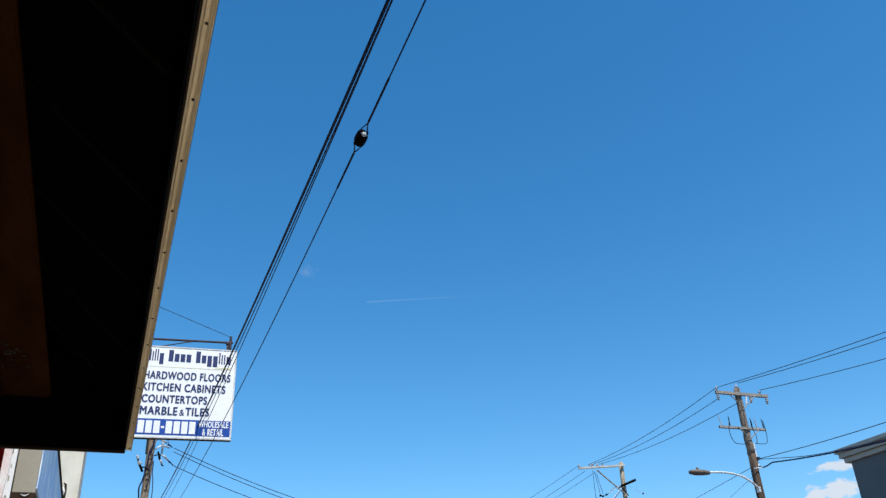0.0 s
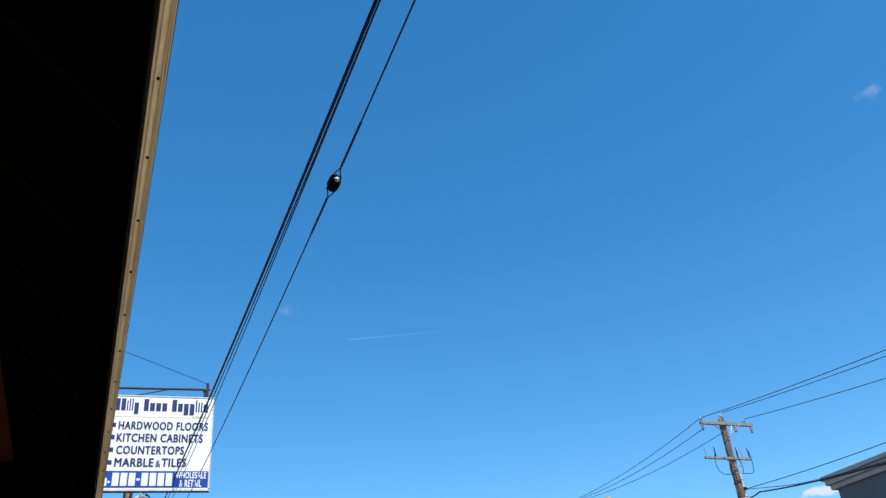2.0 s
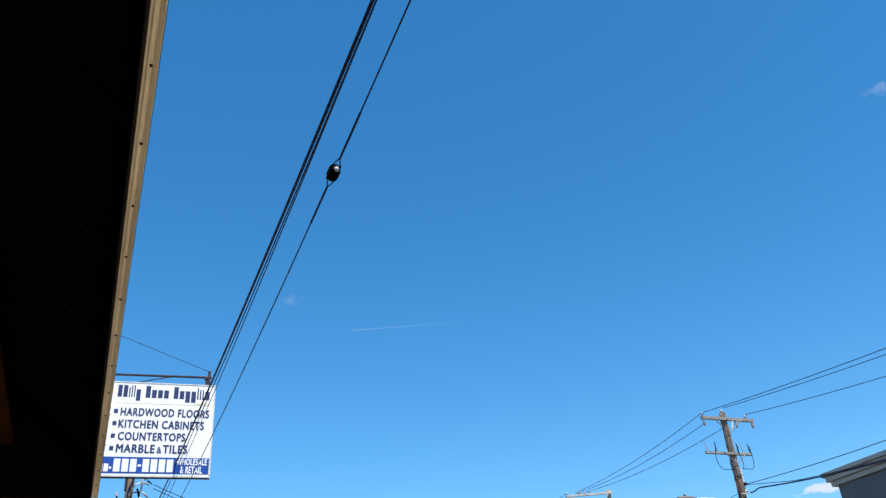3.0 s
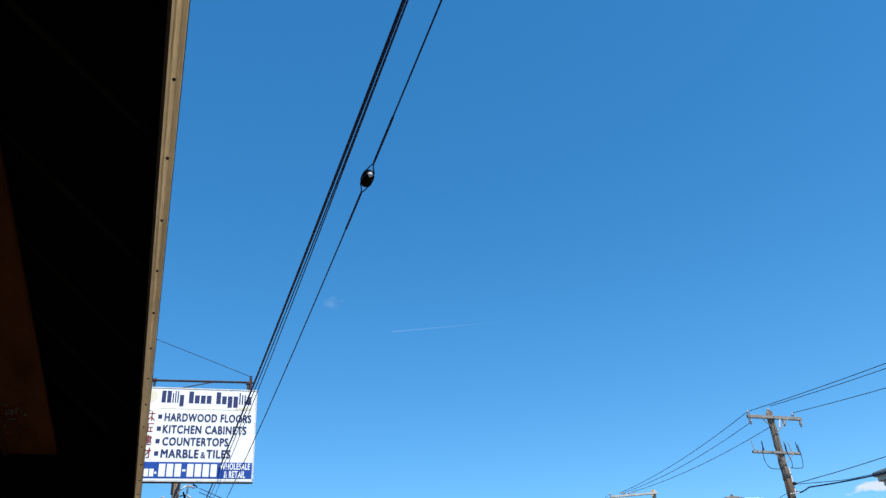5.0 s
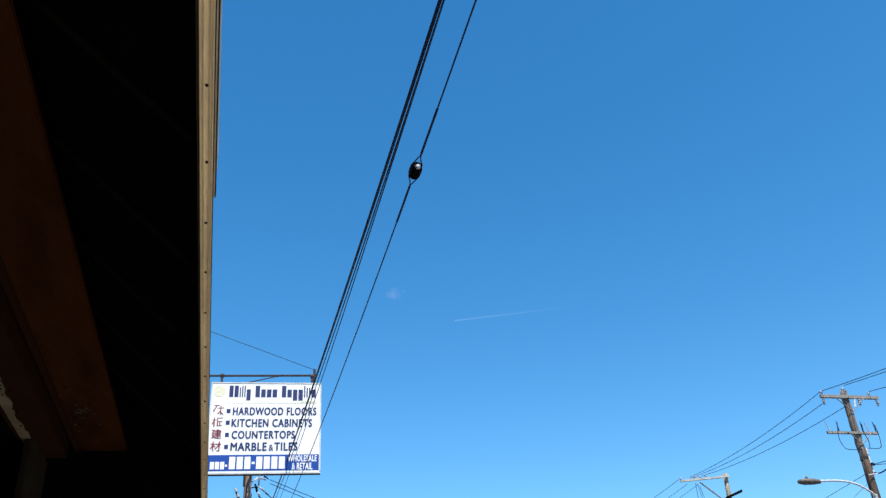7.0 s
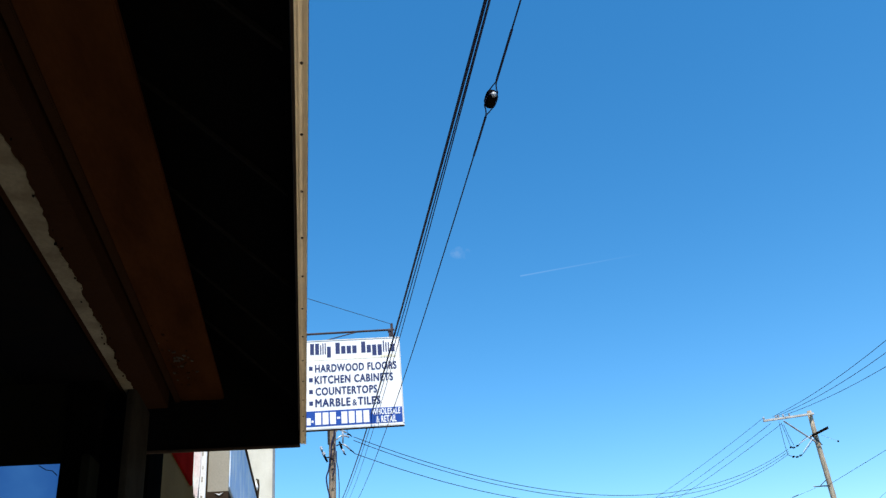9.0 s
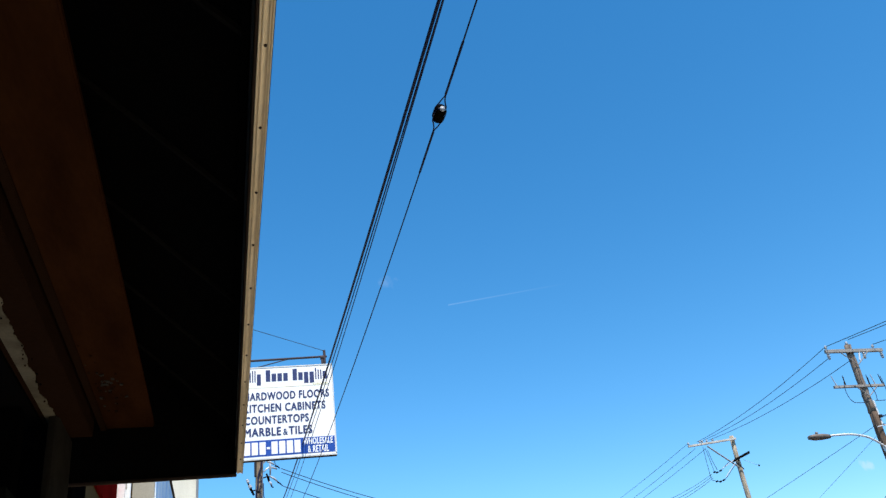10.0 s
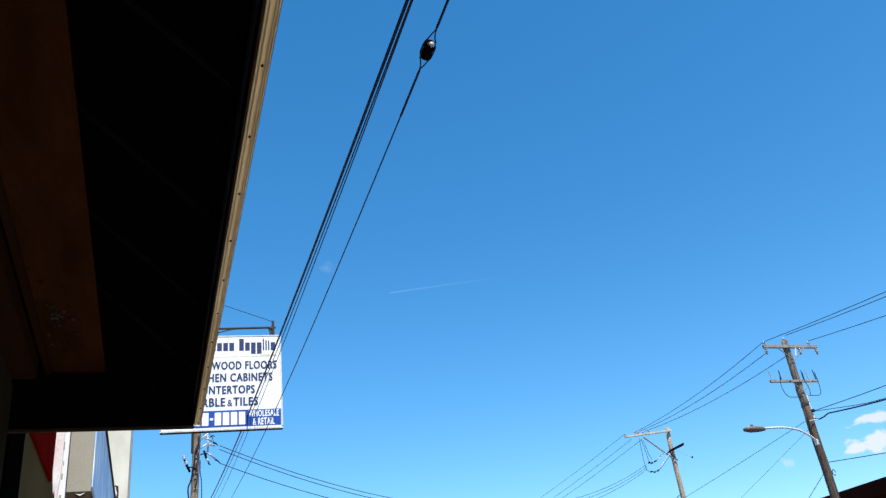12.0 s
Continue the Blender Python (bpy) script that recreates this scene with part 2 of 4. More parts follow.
def smooth(points, cuts=5):
    """More points on a rounded way through the given ones."""
    p = [Vector(q) for q in points]
    p = [2 * p[0] - p[1]] + p + [2 * p[-1] - p[-2]]
    out = []
    for i in range(1, len(p) - 2):
        for k in range(cuts):
            t = k / cuts
            out.append(0.5 * (2 * p[i] + (p[i + 1] - p[i - 1]) * t + (2 * p[i - 1] - 5 * p[i] + 4 * p[i + 1] - p[i + 2]) * t * t + (3 * p[i] - p[i - 1] - 3 * p[i + 1] + p[i + 2]) * t ** 3))
    return out + [p[-2]]


def sag(a, b, drop, count=24):
    a, b = Vector(a), Vector(b)
    return [a.lerp(b, i / count) - Vector((0, 0, 4 * drop * (i / count) * (1 - i / count))) for i in range(count + 1)]


def span(name, a, b, drop, radius, label, material=None, group="overhead wires", count=24):
    """A hanging wire from a to b."""
    ob = finish(name, tube(sag(a, b, drop, count), radius, 6), material or M["wire"], smooth=True)
    return tagged(ob, label, "cable" if "cable" in name else "wire", group)


# ---- ground ----
tagged(finish("ground", box((-2500, -2500, -0.6), (2500, 2500, -0.16)), M["dirt"]), "dry bare ground reaching to the horizon", "ground", kind="structure")
tagged(finish("road", box((3.2, -120, -0.3), (20.6, 160, -0.13)), M["asphalt"]), "wide worn grey asphalt road", "road", kind="structure")
tagged(finish("pavement", box((-1.2, -120, -0.3), (3.0, 160, 0.0)), M["concrete"]), "pale concrete pavement before the shops", "pavement", kind="structure")
tagged(finish("kerb", box((3.0, -120, -0.3), (3.2, 160, 0.0)), M["concrete"], 0.02), "concrete kerb along the road", "kerb", kind="structure")
tagged(finish("pavement_far", box((20.8, -120, -0.3), (24.6, 160, 0.0)), M["concrete"]), "pale concrete pavement across the road", "pavement", kind="structure")
tagged(finish("kerb_far", box((20.6, -120, -0.3), (20.8, 160, 0.0)), M["concrete"], 0.02), "concrete kerb across the road", "kerb", kind="structure")

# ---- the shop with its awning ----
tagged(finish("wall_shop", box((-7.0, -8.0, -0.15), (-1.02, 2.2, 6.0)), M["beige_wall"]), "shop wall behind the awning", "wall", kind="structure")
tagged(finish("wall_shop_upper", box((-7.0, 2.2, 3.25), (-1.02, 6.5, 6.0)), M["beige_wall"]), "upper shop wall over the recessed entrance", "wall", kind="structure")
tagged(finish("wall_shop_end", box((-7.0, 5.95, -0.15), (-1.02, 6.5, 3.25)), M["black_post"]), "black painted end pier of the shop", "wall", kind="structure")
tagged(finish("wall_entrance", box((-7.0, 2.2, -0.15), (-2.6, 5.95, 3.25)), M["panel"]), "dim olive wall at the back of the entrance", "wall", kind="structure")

AWN_END, AWN_START = 5.972, -7.0
awning = thing("awning", "dark lean-to metal shop awning with tan aluminium edge trim", "awning", (0, 0, 0))
slope = [(-0.03, 3.04), (-0.03, 3.06), (-1.0, 3.96), (-1.0, 3.93)]
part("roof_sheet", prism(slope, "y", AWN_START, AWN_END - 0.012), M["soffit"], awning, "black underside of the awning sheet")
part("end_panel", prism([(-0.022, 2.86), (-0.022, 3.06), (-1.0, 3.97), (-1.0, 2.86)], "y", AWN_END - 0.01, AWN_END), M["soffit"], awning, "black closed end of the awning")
part("end_lip", box((-1.0, AWN_END - 0.028, 2.848), (-0.02, AWN_END + 0.004, 2.862)), M["trim_dark"], awning, "thin dull lip along the end", 0.003)
# seams of the sheet, running up the slope
for i in range(16):
    y = AWN_END - 0.42 - i * 0.76
    part("seam", prism([(-0.05, 3.035), (-0.05, 3.055), (-0.98, 3.918), (-0.98, 3.898)], "y", y - 0.008, y + 0.008), M["seam"], awning)
# edge trim with ribs
part("inner_lip", box((-0.0255, AWN_START, 2.872), (-0.0185, AWN_END, 2.945)), M["trim_dark"], awning, "dark inner lip behind the trim", 0.002)
part("inner_rail", box((-0.030, AWN_START, 2.947), (-0.0185, AWN_END - 0.02, 3.03)), M["rail"], awning, "dull grey rail behind the trim", 0.002)
part("trim_web", box((-0.0185, AWN_START, 2.876), (0.0145, AWN_END + 0.022, 2.90)), M["trim"], awning, "flat tan trim strip")
for x0, x1, z in ((-0.0182, -0.0142, 2.868), (-0.0105, -0.0065, 2.869), (0.0045, 0.0075, 2.8695), (0.0105, 0.0143, 2.868)):
    part("rib", box((x0, AWN_START, z), (x1, AWN_END + 0.020, 2.8775)), M["trim"], awning, "", 0.0012)
part("outer_edge", box((0.0145, AWN_START, 2.870), (0.0160, AWN_END + 0.022, 2.890)), M["trim_dark"], awning, "thin dark outer edge")
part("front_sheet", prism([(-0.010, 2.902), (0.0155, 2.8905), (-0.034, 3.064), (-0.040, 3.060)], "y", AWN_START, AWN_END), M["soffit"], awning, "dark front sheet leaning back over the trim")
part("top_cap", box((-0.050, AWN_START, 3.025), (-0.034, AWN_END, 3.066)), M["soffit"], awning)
part("upper_fascia", box((-0.075, AWN_START, 3.50), (-0.020, 3.50, 3.72)), M["trim"], awning, "weathered tan upper fascia set on the awning", 0.002)
part("fascia_lip", box((-0.020, AWN_START, 3.497), (-0.0140, 3.50, 3.72)), M["flashing"], awning, "greyish lip of the upper fascia", 0.001)
part("upper_edge", box((-0.0140, AWN_START, 3.50), (-0.0100, 3.50, 3.53)), M["trim_dark"], awning, "dark edge of the upper fascia")
for yy in (-6.0, -3.0, 0.0, 3.0):
    part("fascia_bracket", box((-0.15, yy - 0.03, 3.165), (-0.075, yy + 0.03, 3.70)), M["trim_dark"], awning)
screw_bm = lathe([(0.0010, -0.0055), (0.0033, -0.0047), (0.0042, -0.001), (0.0042, 0.0)], (0, 0, 0), None, 8)
screw = part("screw", screw_bm, M["screw"], awning)
screw.location = (-0.0015, 5.697, 2.8765)
for k in range(2, 40):
    s = screw.copy()
    scene.collection.objects.link(s)
    s.location = (-0.002 + random.uniform(-0.001, 0.001), 5.9993 - 0.30244 * k, 2.8765)
s = screw.copy()
scene.collection.objects.link(s)
s.location = (0.0, AWN_END - 0.025, 2.8765)

# beams over the shopfront
beam = thing("shopfront_beam", "rust-orange painted beam with a flaked patch", "beam", (-0.64, 2, 3.16))
def local(ob, bm):
    bm.transform(Matrix.Translation(-ob.location))
    return bm
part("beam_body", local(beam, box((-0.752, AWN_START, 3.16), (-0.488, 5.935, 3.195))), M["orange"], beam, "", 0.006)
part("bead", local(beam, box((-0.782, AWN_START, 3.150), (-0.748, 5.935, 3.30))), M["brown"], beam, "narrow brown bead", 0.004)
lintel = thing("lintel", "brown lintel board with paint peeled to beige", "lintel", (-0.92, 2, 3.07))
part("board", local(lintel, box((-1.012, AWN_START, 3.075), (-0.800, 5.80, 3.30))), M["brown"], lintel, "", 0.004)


def ragged_strip(y0, y1, x_in, x_mid, wobble, z, thick, seed, steps=150):
    """A flat flaked strip with one ragged edge."""
    bm = bmesh.new()
    rows = []
    for i in range(steps + 1):
        y = y0 + (y1 - y0) * i / steps
        w = x_mid - 0.02 * (y - 4.3) + wobble * (noise.noise((y * 2.3, seed, 0)) + 0.6 * noise.noise((y * 9, seed, 3)) + 0.35 * noise.noise((y * 31, seed, 7)))
        rows.append([bm.verts.new((x_in, y, z)), bm.verts.new((w, y, z)), bm.verts.new((w, y, z + thick)), bm.verts.new((x_in, y, z + thick))])
    for a, b in zip(rows, rows[1:]):
        for k in range(4):
            bm.faces.new((a[k], a[(k + 1) % 4], b[(k + 1) % 4], b[k]))
    bm.faces.new(rows[0])
    bm.faces.new(rows[-1][::-1])
    return bm


part("peeled_paint", local(lintel, ragged_strip(AWN_START, 5.56, -0.984, -0.922, 0.028, 3.0695, 0.007, 2.0, 700)), M["beige_peel"], lintel, "ragged strip of old beige paint")


def flake(cx, cy, z, size, seed):
    bm = bmesh.new()
    ring = []
    for k in range(13):
        a = k * math.tau / 13
        r = size * (0.7 + 0.6 * noise.noise((math.cos(a) * 1.5 + seed, math.sin(a) * 1.5, seed)))
        ring.append((cx + r * math.cos(a) * 0.8, cy + r * math.sin(a) * 1.5))
    return prism(ring, "z", z - 0.0025, z + 0.002, bm)


rnd = random.Random(5)
for i in range(46):
    part("flake", local(beam, flake(-0.69 + rnd.gauss(0, 0.036), 5.24 + rnd.gauss(0, 0.17), 3.16 - 0.0001 * i, rnd.uniform(0.004, 0.017), i * 1.7)),
         M["bare_peel"] if i % 2 else M["brown"], beam)

# chipped edge of the old paint
for i in range(26):
    y = 2.0 + 3.5 * rnd.random() ** 0.7
    part("chip", local(lintel, flake(-0.915 - 0.02 * (y - 4.3) + rnd.gauss(0, 0.011), y, 3.069 - 0.0001 * i, rnd.uniform(0.002, 0.008), 90 + i * 1.3)),
         M["black_post"] if i % 3 else M["brown"], lintel)

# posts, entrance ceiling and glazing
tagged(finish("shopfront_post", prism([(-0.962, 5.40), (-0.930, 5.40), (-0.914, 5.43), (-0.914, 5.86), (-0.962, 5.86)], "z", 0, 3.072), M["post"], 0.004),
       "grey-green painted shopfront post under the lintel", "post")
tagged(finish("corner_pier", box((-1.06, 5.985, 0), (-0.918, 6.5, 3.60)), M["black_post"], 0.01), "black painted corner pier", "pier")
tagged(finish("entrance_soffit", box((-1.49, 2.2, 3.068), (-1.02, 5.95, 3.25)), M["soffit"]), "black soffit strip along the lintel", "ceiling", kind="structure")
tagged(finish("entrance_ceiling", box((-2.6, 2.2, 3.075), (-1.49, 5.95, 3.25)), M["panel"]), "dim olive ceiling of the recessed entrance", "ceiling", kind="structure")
win = thing("window_1", "dark framed shop window with a painted blue sky reflection", "window", (-1.8, 5.3, 1.5), kind="structure")
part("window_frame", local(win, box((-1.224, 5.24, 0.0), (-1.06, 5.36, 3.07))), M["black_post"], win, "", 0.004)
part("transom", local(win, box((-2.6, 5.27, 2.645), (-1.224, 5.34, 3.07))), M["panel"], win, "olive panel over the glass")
# Emission stands in for sky reflected in the pane; nothing lights it from behind.
part("pane", local(win, box((-2.6, 5.295, 0.4), (-1.224, 5.305, 2.645))), M["sky_reflection"], win, "blue pane glowing in place of reflected sky")
# Thin dark bar painting the reflection of a wire onto the pane.
part("wire_reflection", local(win, tube([(-1.34, 5.292, 2.64), (-1.30, 5.292, 2.615), (-1.27, 5.292, 2.61), (-1.245, 5.292, 2.585)], 0.0022, 5)), M["wire"], win)
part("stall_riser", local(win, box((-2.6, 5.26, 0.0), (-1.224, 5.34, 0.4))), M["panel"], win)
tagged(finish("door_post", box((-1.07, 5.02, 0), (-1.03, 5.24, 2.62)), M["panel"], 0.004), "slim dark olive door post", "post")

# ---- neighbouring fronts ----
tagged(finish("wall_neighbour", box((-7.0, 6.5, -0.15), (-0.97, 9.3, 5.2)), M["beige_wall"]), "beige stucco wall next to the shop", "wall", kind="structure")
lowb = thing("building", "low stucco shop building behind the long sign cabinet", "building", (-4, 17, 0))
part("wall", local(lowb, box((-9.0, 9.3, -0.15), (-0.95, 24.9, 5.0))), M["beige_wall"], lowb)
part("coping", local(lowb, box((-9.0, 9.3, 5.0), (-0.93, 24.9, 5.12))), M["grey_strip"], lowb)
tall = thing("building", "tall cream painted block building with its shaded side as a grey strip", "building", (-4, 29, 0))
part("wall", local(tall, box((-9.0, 25.0, -0.15), (-0.862, 27.2, 11.5))), M["cream_wall"], tall)
# Grey strip at the corner paints the shade of the wall's street side.
part("shaded_side_strip", local(tall, box((-0.862, 24.97, 0), (-0.805, 25.06, 11.5))), M["grey_strip"], tall, "grey strip painting the shaded side face", 0.006)
part("coping", local(tall, box((-9.1, 24.9, 11.5), (-0.78, 27.3, 11.65))), M["grey_strip"], tall)
tagged(finish("sign_mast", tube([(-1.06, 14.06, 4.9), (-1.06, 14.06, 8.2)], 0.06, 10), M["rust_pipe"]), "rusty steel mast holding the sign bracket", "mast")

red_sign = thing("wall_sign", "red flat wall sign with a faded white edge", "sign", (-0.95, 7.8, 3.5))
part("red_panel", local(red_sign, box((-0.968, 6.56, 3.15), (-0.945, 8.28, 4.1))), M["red"], red_sign, "", 0.004)
torn = [(-0.952, 4.1), (-0.957, 3.7), (-0.960, 3.5), (-0.952, 3.32), (-0.940, 3.16), (-0.930, 3.06), (-0.922, 3.09), (-0.912, 2.97), (-0.903, 2.99), (-0.897, 3.10), (-0.886, 3.24), (-0.884, 4.1)]
part("white_edge", local(red_sign, prism(torn, "y", 8.28, 8.31)), M["pink"], red_sign, "faded pinkish white torn end board")
blade = thing("shop_sign", "white upright shop sign with black writing", "sign", (-0.95, 9.0, 3.4))
part("board", local(blade, box((-0.968, 8.90, 2.96), (-0.905, 8.94, 4.2))), M["white"], blade, "", 0.004)
# Dark strip put in to paint the black gap between the two signs.
part("edge", local(blade, box((-0.968, 8.80, 2.95), (-0.960, 8.895, 4.2))), M["trim_dark"], blade, "", 0.004)
mark = random.Random(8)
for i in range(8):
    z, x = 3.04 + i * 0.135 + mark.uniform(-0.02, 0.02), -0.950 + mark.uniform(0, 0.014)
    part("writing", local(blade, box((x, 8.897, z), (x + mark.uniform(0.006, 0.018), 8.90, z + mark.uniform(0.02, 0.075)))), M["grey_box"], blade)

cabinet = thing("sign_cabinet", "long taupe sign cabinet with a blue front face", "sign", (-0.85, 13, 3.8))
part("casing", local(cabinet, box((-0.95, 9.5, 3.34), (-0.748, 18.0, 4.33))), M["grey_box"], cabinet, "taupe metal casing", 0.006)
part("face", local(cabinet, box((-0.75, 9.56, 3.40), (-0.738, 17.9, 4.30))), M["blue_face"], cabinet, "blue front with pale streaks")
part("top_edge", local(cabinet, box((-0.76, 9.48, 4.30), (-0.722, 18.0, 4.36))), M["trim_dark"], cabinet, "dark top rail", 0.004)
part("under_tray", local(cabinet, box((-0.95, 9.46, 3.25), (-0.74, 18.0, 3.34))), M["trim_dark"], cabinet, "dark underside tray")
part("bracket", local(cabinet, prism([(-0.87, 3.32), (-0.83, 3.30), (-0.79, 3.325), (-0.83, 3.312)], "y", 9.45, 9.458)), M["white"], cabinet, "small white fixing")
flood = thing("floodlight", "small white floodlight on a dark arm", "lamp", (-0.75, 15.0, 4.36))
part("head", local(flood, lathe([(0.015, 0), (0.05, 0.02), (0.06, 0.08), (0.04, 0.13), (0.01, 0.15)], (-0.79, 15.0, 4.47))), M["white"], flood, "", 0, True)
part("arm", local(flood, tube([(-0.745, 15.0, 4.3), (-0.73, 15.0, 4.55), (-0.74, 15.0, 4.66), (-0.77, 15.0, 4.67)], 0.018)), M["trim_dark"], flood)

# ---- hanging sign ----
SX0, SX1, SZ0, SZ1, SY = -0.172, 1.606, 5.164, 6.676, 13.85
SW, SH = SX1 - SX0, SZ1 - SZ0
sign = thing("hanging_sign", "white hanging shop sign with navy lettering and a blue band", "sign", (SX0, SY, SZ0))
part("cabinet", local(sign, box((SX0 + 0.01, SY + 0.012, SZ0 + 0.01), (SX1 - 0.01, SY + 0.065, SZ1 - 0.01))), M["sign_frame"], sign, "", 0.006)
face = part("face", local(sign, box((SX0 + 0.02, SY + 0.002, SZ0 + 0.02), (SX1 - 0.02, SY + 0.014, SZ1 - 0.02))), M["white"], sign)
for a, b in (((SX0, SZ0 - 0.005), (SX1, SZ0 + 0.022)), ((SX0, SZ1 - 0.022), (SX1, SZ1)), ((SX0, SZ0 + 0.035), (SX0 + 0.022, SZ1 - 0.022)), ((SX1 - 0.022, SZ0 + 0.035), (SX1, SZ1 - 0.022))):
    part("frame_rail", local(sign, box((a[0], SY - 0.005, a[1]), (b[0], SY + 0.075, b[1]))), M["sign_frame"], sign, "", 0.004)
part("under_lip", local(sign, box((SX0 + 0.004, SY - 0.003, SZ0 - 0.011), (SX1 - 0.004, SY + 0.070, SZ0 - 0.005))), M["trim_dark"], sign, "dark lip under the sign")


def on_sign(u0, u1, v0, v1, material, name, depth=0.004, shape=None, label=""):
    """A piece of print on the sign's face, in fractions of it from its top left."""
    x0, x1 = SX0 + u0 * SW, SX0 + u1 * SW
    z1, z0 = SZ1 - v0 * SH, SZ1 - v1 * SH
    if shape:
        bm = prism([(x0 + a * (x1 - x0), z0 + b * (z1 - z0)) for a, b in shape], "y", SY + 0.0025 - depth, SY + 0.0025)
    else:
        bm = box((x0, SY + 0.0025 - depth, z0), (x1, SY + 0.0025, z1))
    return part(name, local(sign, bm), material, face, label)


def lettering(body, u0, u1, v0, v1, material, depth=0.005, bold=0.042):
    cu = bpy.data.curves.new("lettering", "FONT")
    cu.body, cu.resolution_u, cu.space_character = body, 3, 1.12
    tmp = new("lettering", cu)
    bpy.context.view_layer.update()
    me = bpy.data.meshes.new_from_object(tmp.evaluated_get(bpy.context.evaluated_depsgraph_get()))
    bpy.data.objects.remove(tmp)
    bm = bmesh.new()
    bm.from_mesh(me)
    bpy.data.meshes.remove(me)
    xs, ys = [v.co.x for v in bm.verts], [v.co.y for v in bm.verts]
    x0, x1, y0, y1 = min(xs), max(xs), min(ys), max(ys)
    first, rest, outline = bm.verts[:], [], bm.verts[:] + bm.edges[:] + bm.faces[:]
    for dx, dy in ((bold, 0), (-bold, 0), (bold * 0.5, bold * 0.5), (-bold * 0.5, -bold * 0.5)):
        made = bmesh.ops.duplicate(bm, geom=outline)["geom"]
        rest.append([(v, dx, dy) for v in made if isinstance(v, bmesh.types.BMVert)])
    layers = [[(v, 0, 0) for v in first]] + rest
    for k, layer in enumerate(layers):
        for v, dx, dy in layer:
            a, b = (v.co.x + dx - x0 + bold) / (x1 - x0 + 2 * bold), (v.co.y + dy - y0 + bold / 2) / (y1 - y0 + bold)
            v.co = (SX0 + (u0 + a * (u1 - u0)) * SW, SY + 0.0025 - depth - 0.0002 * k, SZ1 - (v1 + b * (v0 - v1)) * SH)
    part("lettering", local(sign, bm), material, face)


on_sign(0.02, 0.985, 0.80, 0.968, M["blue_band"], "band", 0.003, label="royal blue band")
lettering("HARDWOOD FLOORS", 0.205, 0.958, 0.283, 0.372, M["navy"])
lettering("KITCHEN CABINETS", 0.200, 0.920, 0.412, 0.502, M["navy"])
lettering("COUNTERTOPS", 0.207, 0.768, 0.542, 0.630, M["navy"])
lettering("MARBLE", 0.204, 0.522, 0.668, 0.758, M["navy"])
lettering("&", 0.538, 0.580, 0.692, 0.758, M["navy"], 0.005, 0.012)
lettering("TILES", 0.586, 0.794, 0.668, 0.758, M["navy"])
lettering("WHOLESALE", 0.712, 0.968, 0.808, 0.876, M["white"], 0.006)
lettering("& RETAIL", 0.748, 0.930, 0.888, 0.962, M["white"], 0.006)
for v in (0.305, 0.434, 0.566, 0.695):
    on_sign(0.150, 0.184, v - 0.003, v + 0.042, M["navy"], "bullet")
on_sign(0.155, 0.96, 0.228, 0.236, M["pale_gold"], "rule", 0.003)
on_sign(0.815, 0.955, 0.206, 0.224, M["pale_gold"], "small_print_bar", 0.003)
disc = [(0.5 + 0.5 * math.cos(k * math.tau / 28), 0.5 + 0.5 * math.sin(k * math.tau / 28)) for k in range(28)]
on_sign(0.022, 0.132, 0.035, 0.165, M["pale_gold"], "emblem", 0.003, disc, "pale gold round emblem")
# the shop's name as plain bars, one a letter, tall or short
rise = {"T": (0.038, 0.168), "o": (0.080, 0.168), "p": (0.080, 0.205), "l": (0.038, 0.168), "i": (0.060, 0.168)}
for word, u0, u1 in (("TTillp", 0.158, 0.360), ("Tooo", 0.392, 0.600), ("Toppliio", 0.632, 0.955)):
    weights = [0.45 if c in "il" else 1.0 for c in word]
    unit = (u1 - u0) / sum(weights)
    at = u0
    for ch, w in zip(word, weights):
        on_sign(at + 0.10 * unit, at + w * unit - 0.12 * unit, *rise[ch], M["navy"], "name_bar")
        at += w * unit
# the phone number as plain blocks
def blocks(count, u0, u1, v0, v1, gaps=()):
    unit = (u1 - u0) / (count - 0.45 * len(gaps))
    at = u0
    for k in range(count):
        w = unit * (0.55 if k in gaps else 1)
        if k in gaps:
            vm = (v0 + v1) / 2
            on_sign(at + 0.1 * w, at + 0.85 * w, vm - 0.010, vm + 0.012, M["white"], "number_bar", 0.006)
        else:
            on_sign(at + 0.10 * w, at + 0.90 * w, v0, v1, M["white"], "number_bar", 0.006)
        at += w
blocks(4, 0.035, 0.190, 0.872, 0.950, (3,))
blocks(8, 0.195, 0.692, 0.820, 0.950, (3,))
# upright column of four red characters, as plain strokes
def stroke(v, a, b, wide):
    """One brush stroke of a character whose box begins at height v."""
    p, q = Vector(a), Vector(b)
    side = Vector((-(q - p).y, (q - p).x)).normalized() * wide / 2
    quad = [p + side * 0.7, q + side, q - side, p - side * 0.7]
    on_sign(0.028, 0.124, v, v + 0.112, M["dark_red"], "stroke", 0.0034 + 0.0001 * len(face.children) % 0.0009, [(c.x, c.y) for c in quad])


CHARACTERS = (
    (0.262, "h10 60 98 v10 40 35 d38 98 05 40 h45 100 72 v72 95 05 d70 40 98 05 d68 42 45 15"),
    (0.392, "v20 95 05 h02 40 70 d18 60 02 30 h45 98 90 v50 90 10 h50 92 55 h50 92 15 v72 55 15"),
)
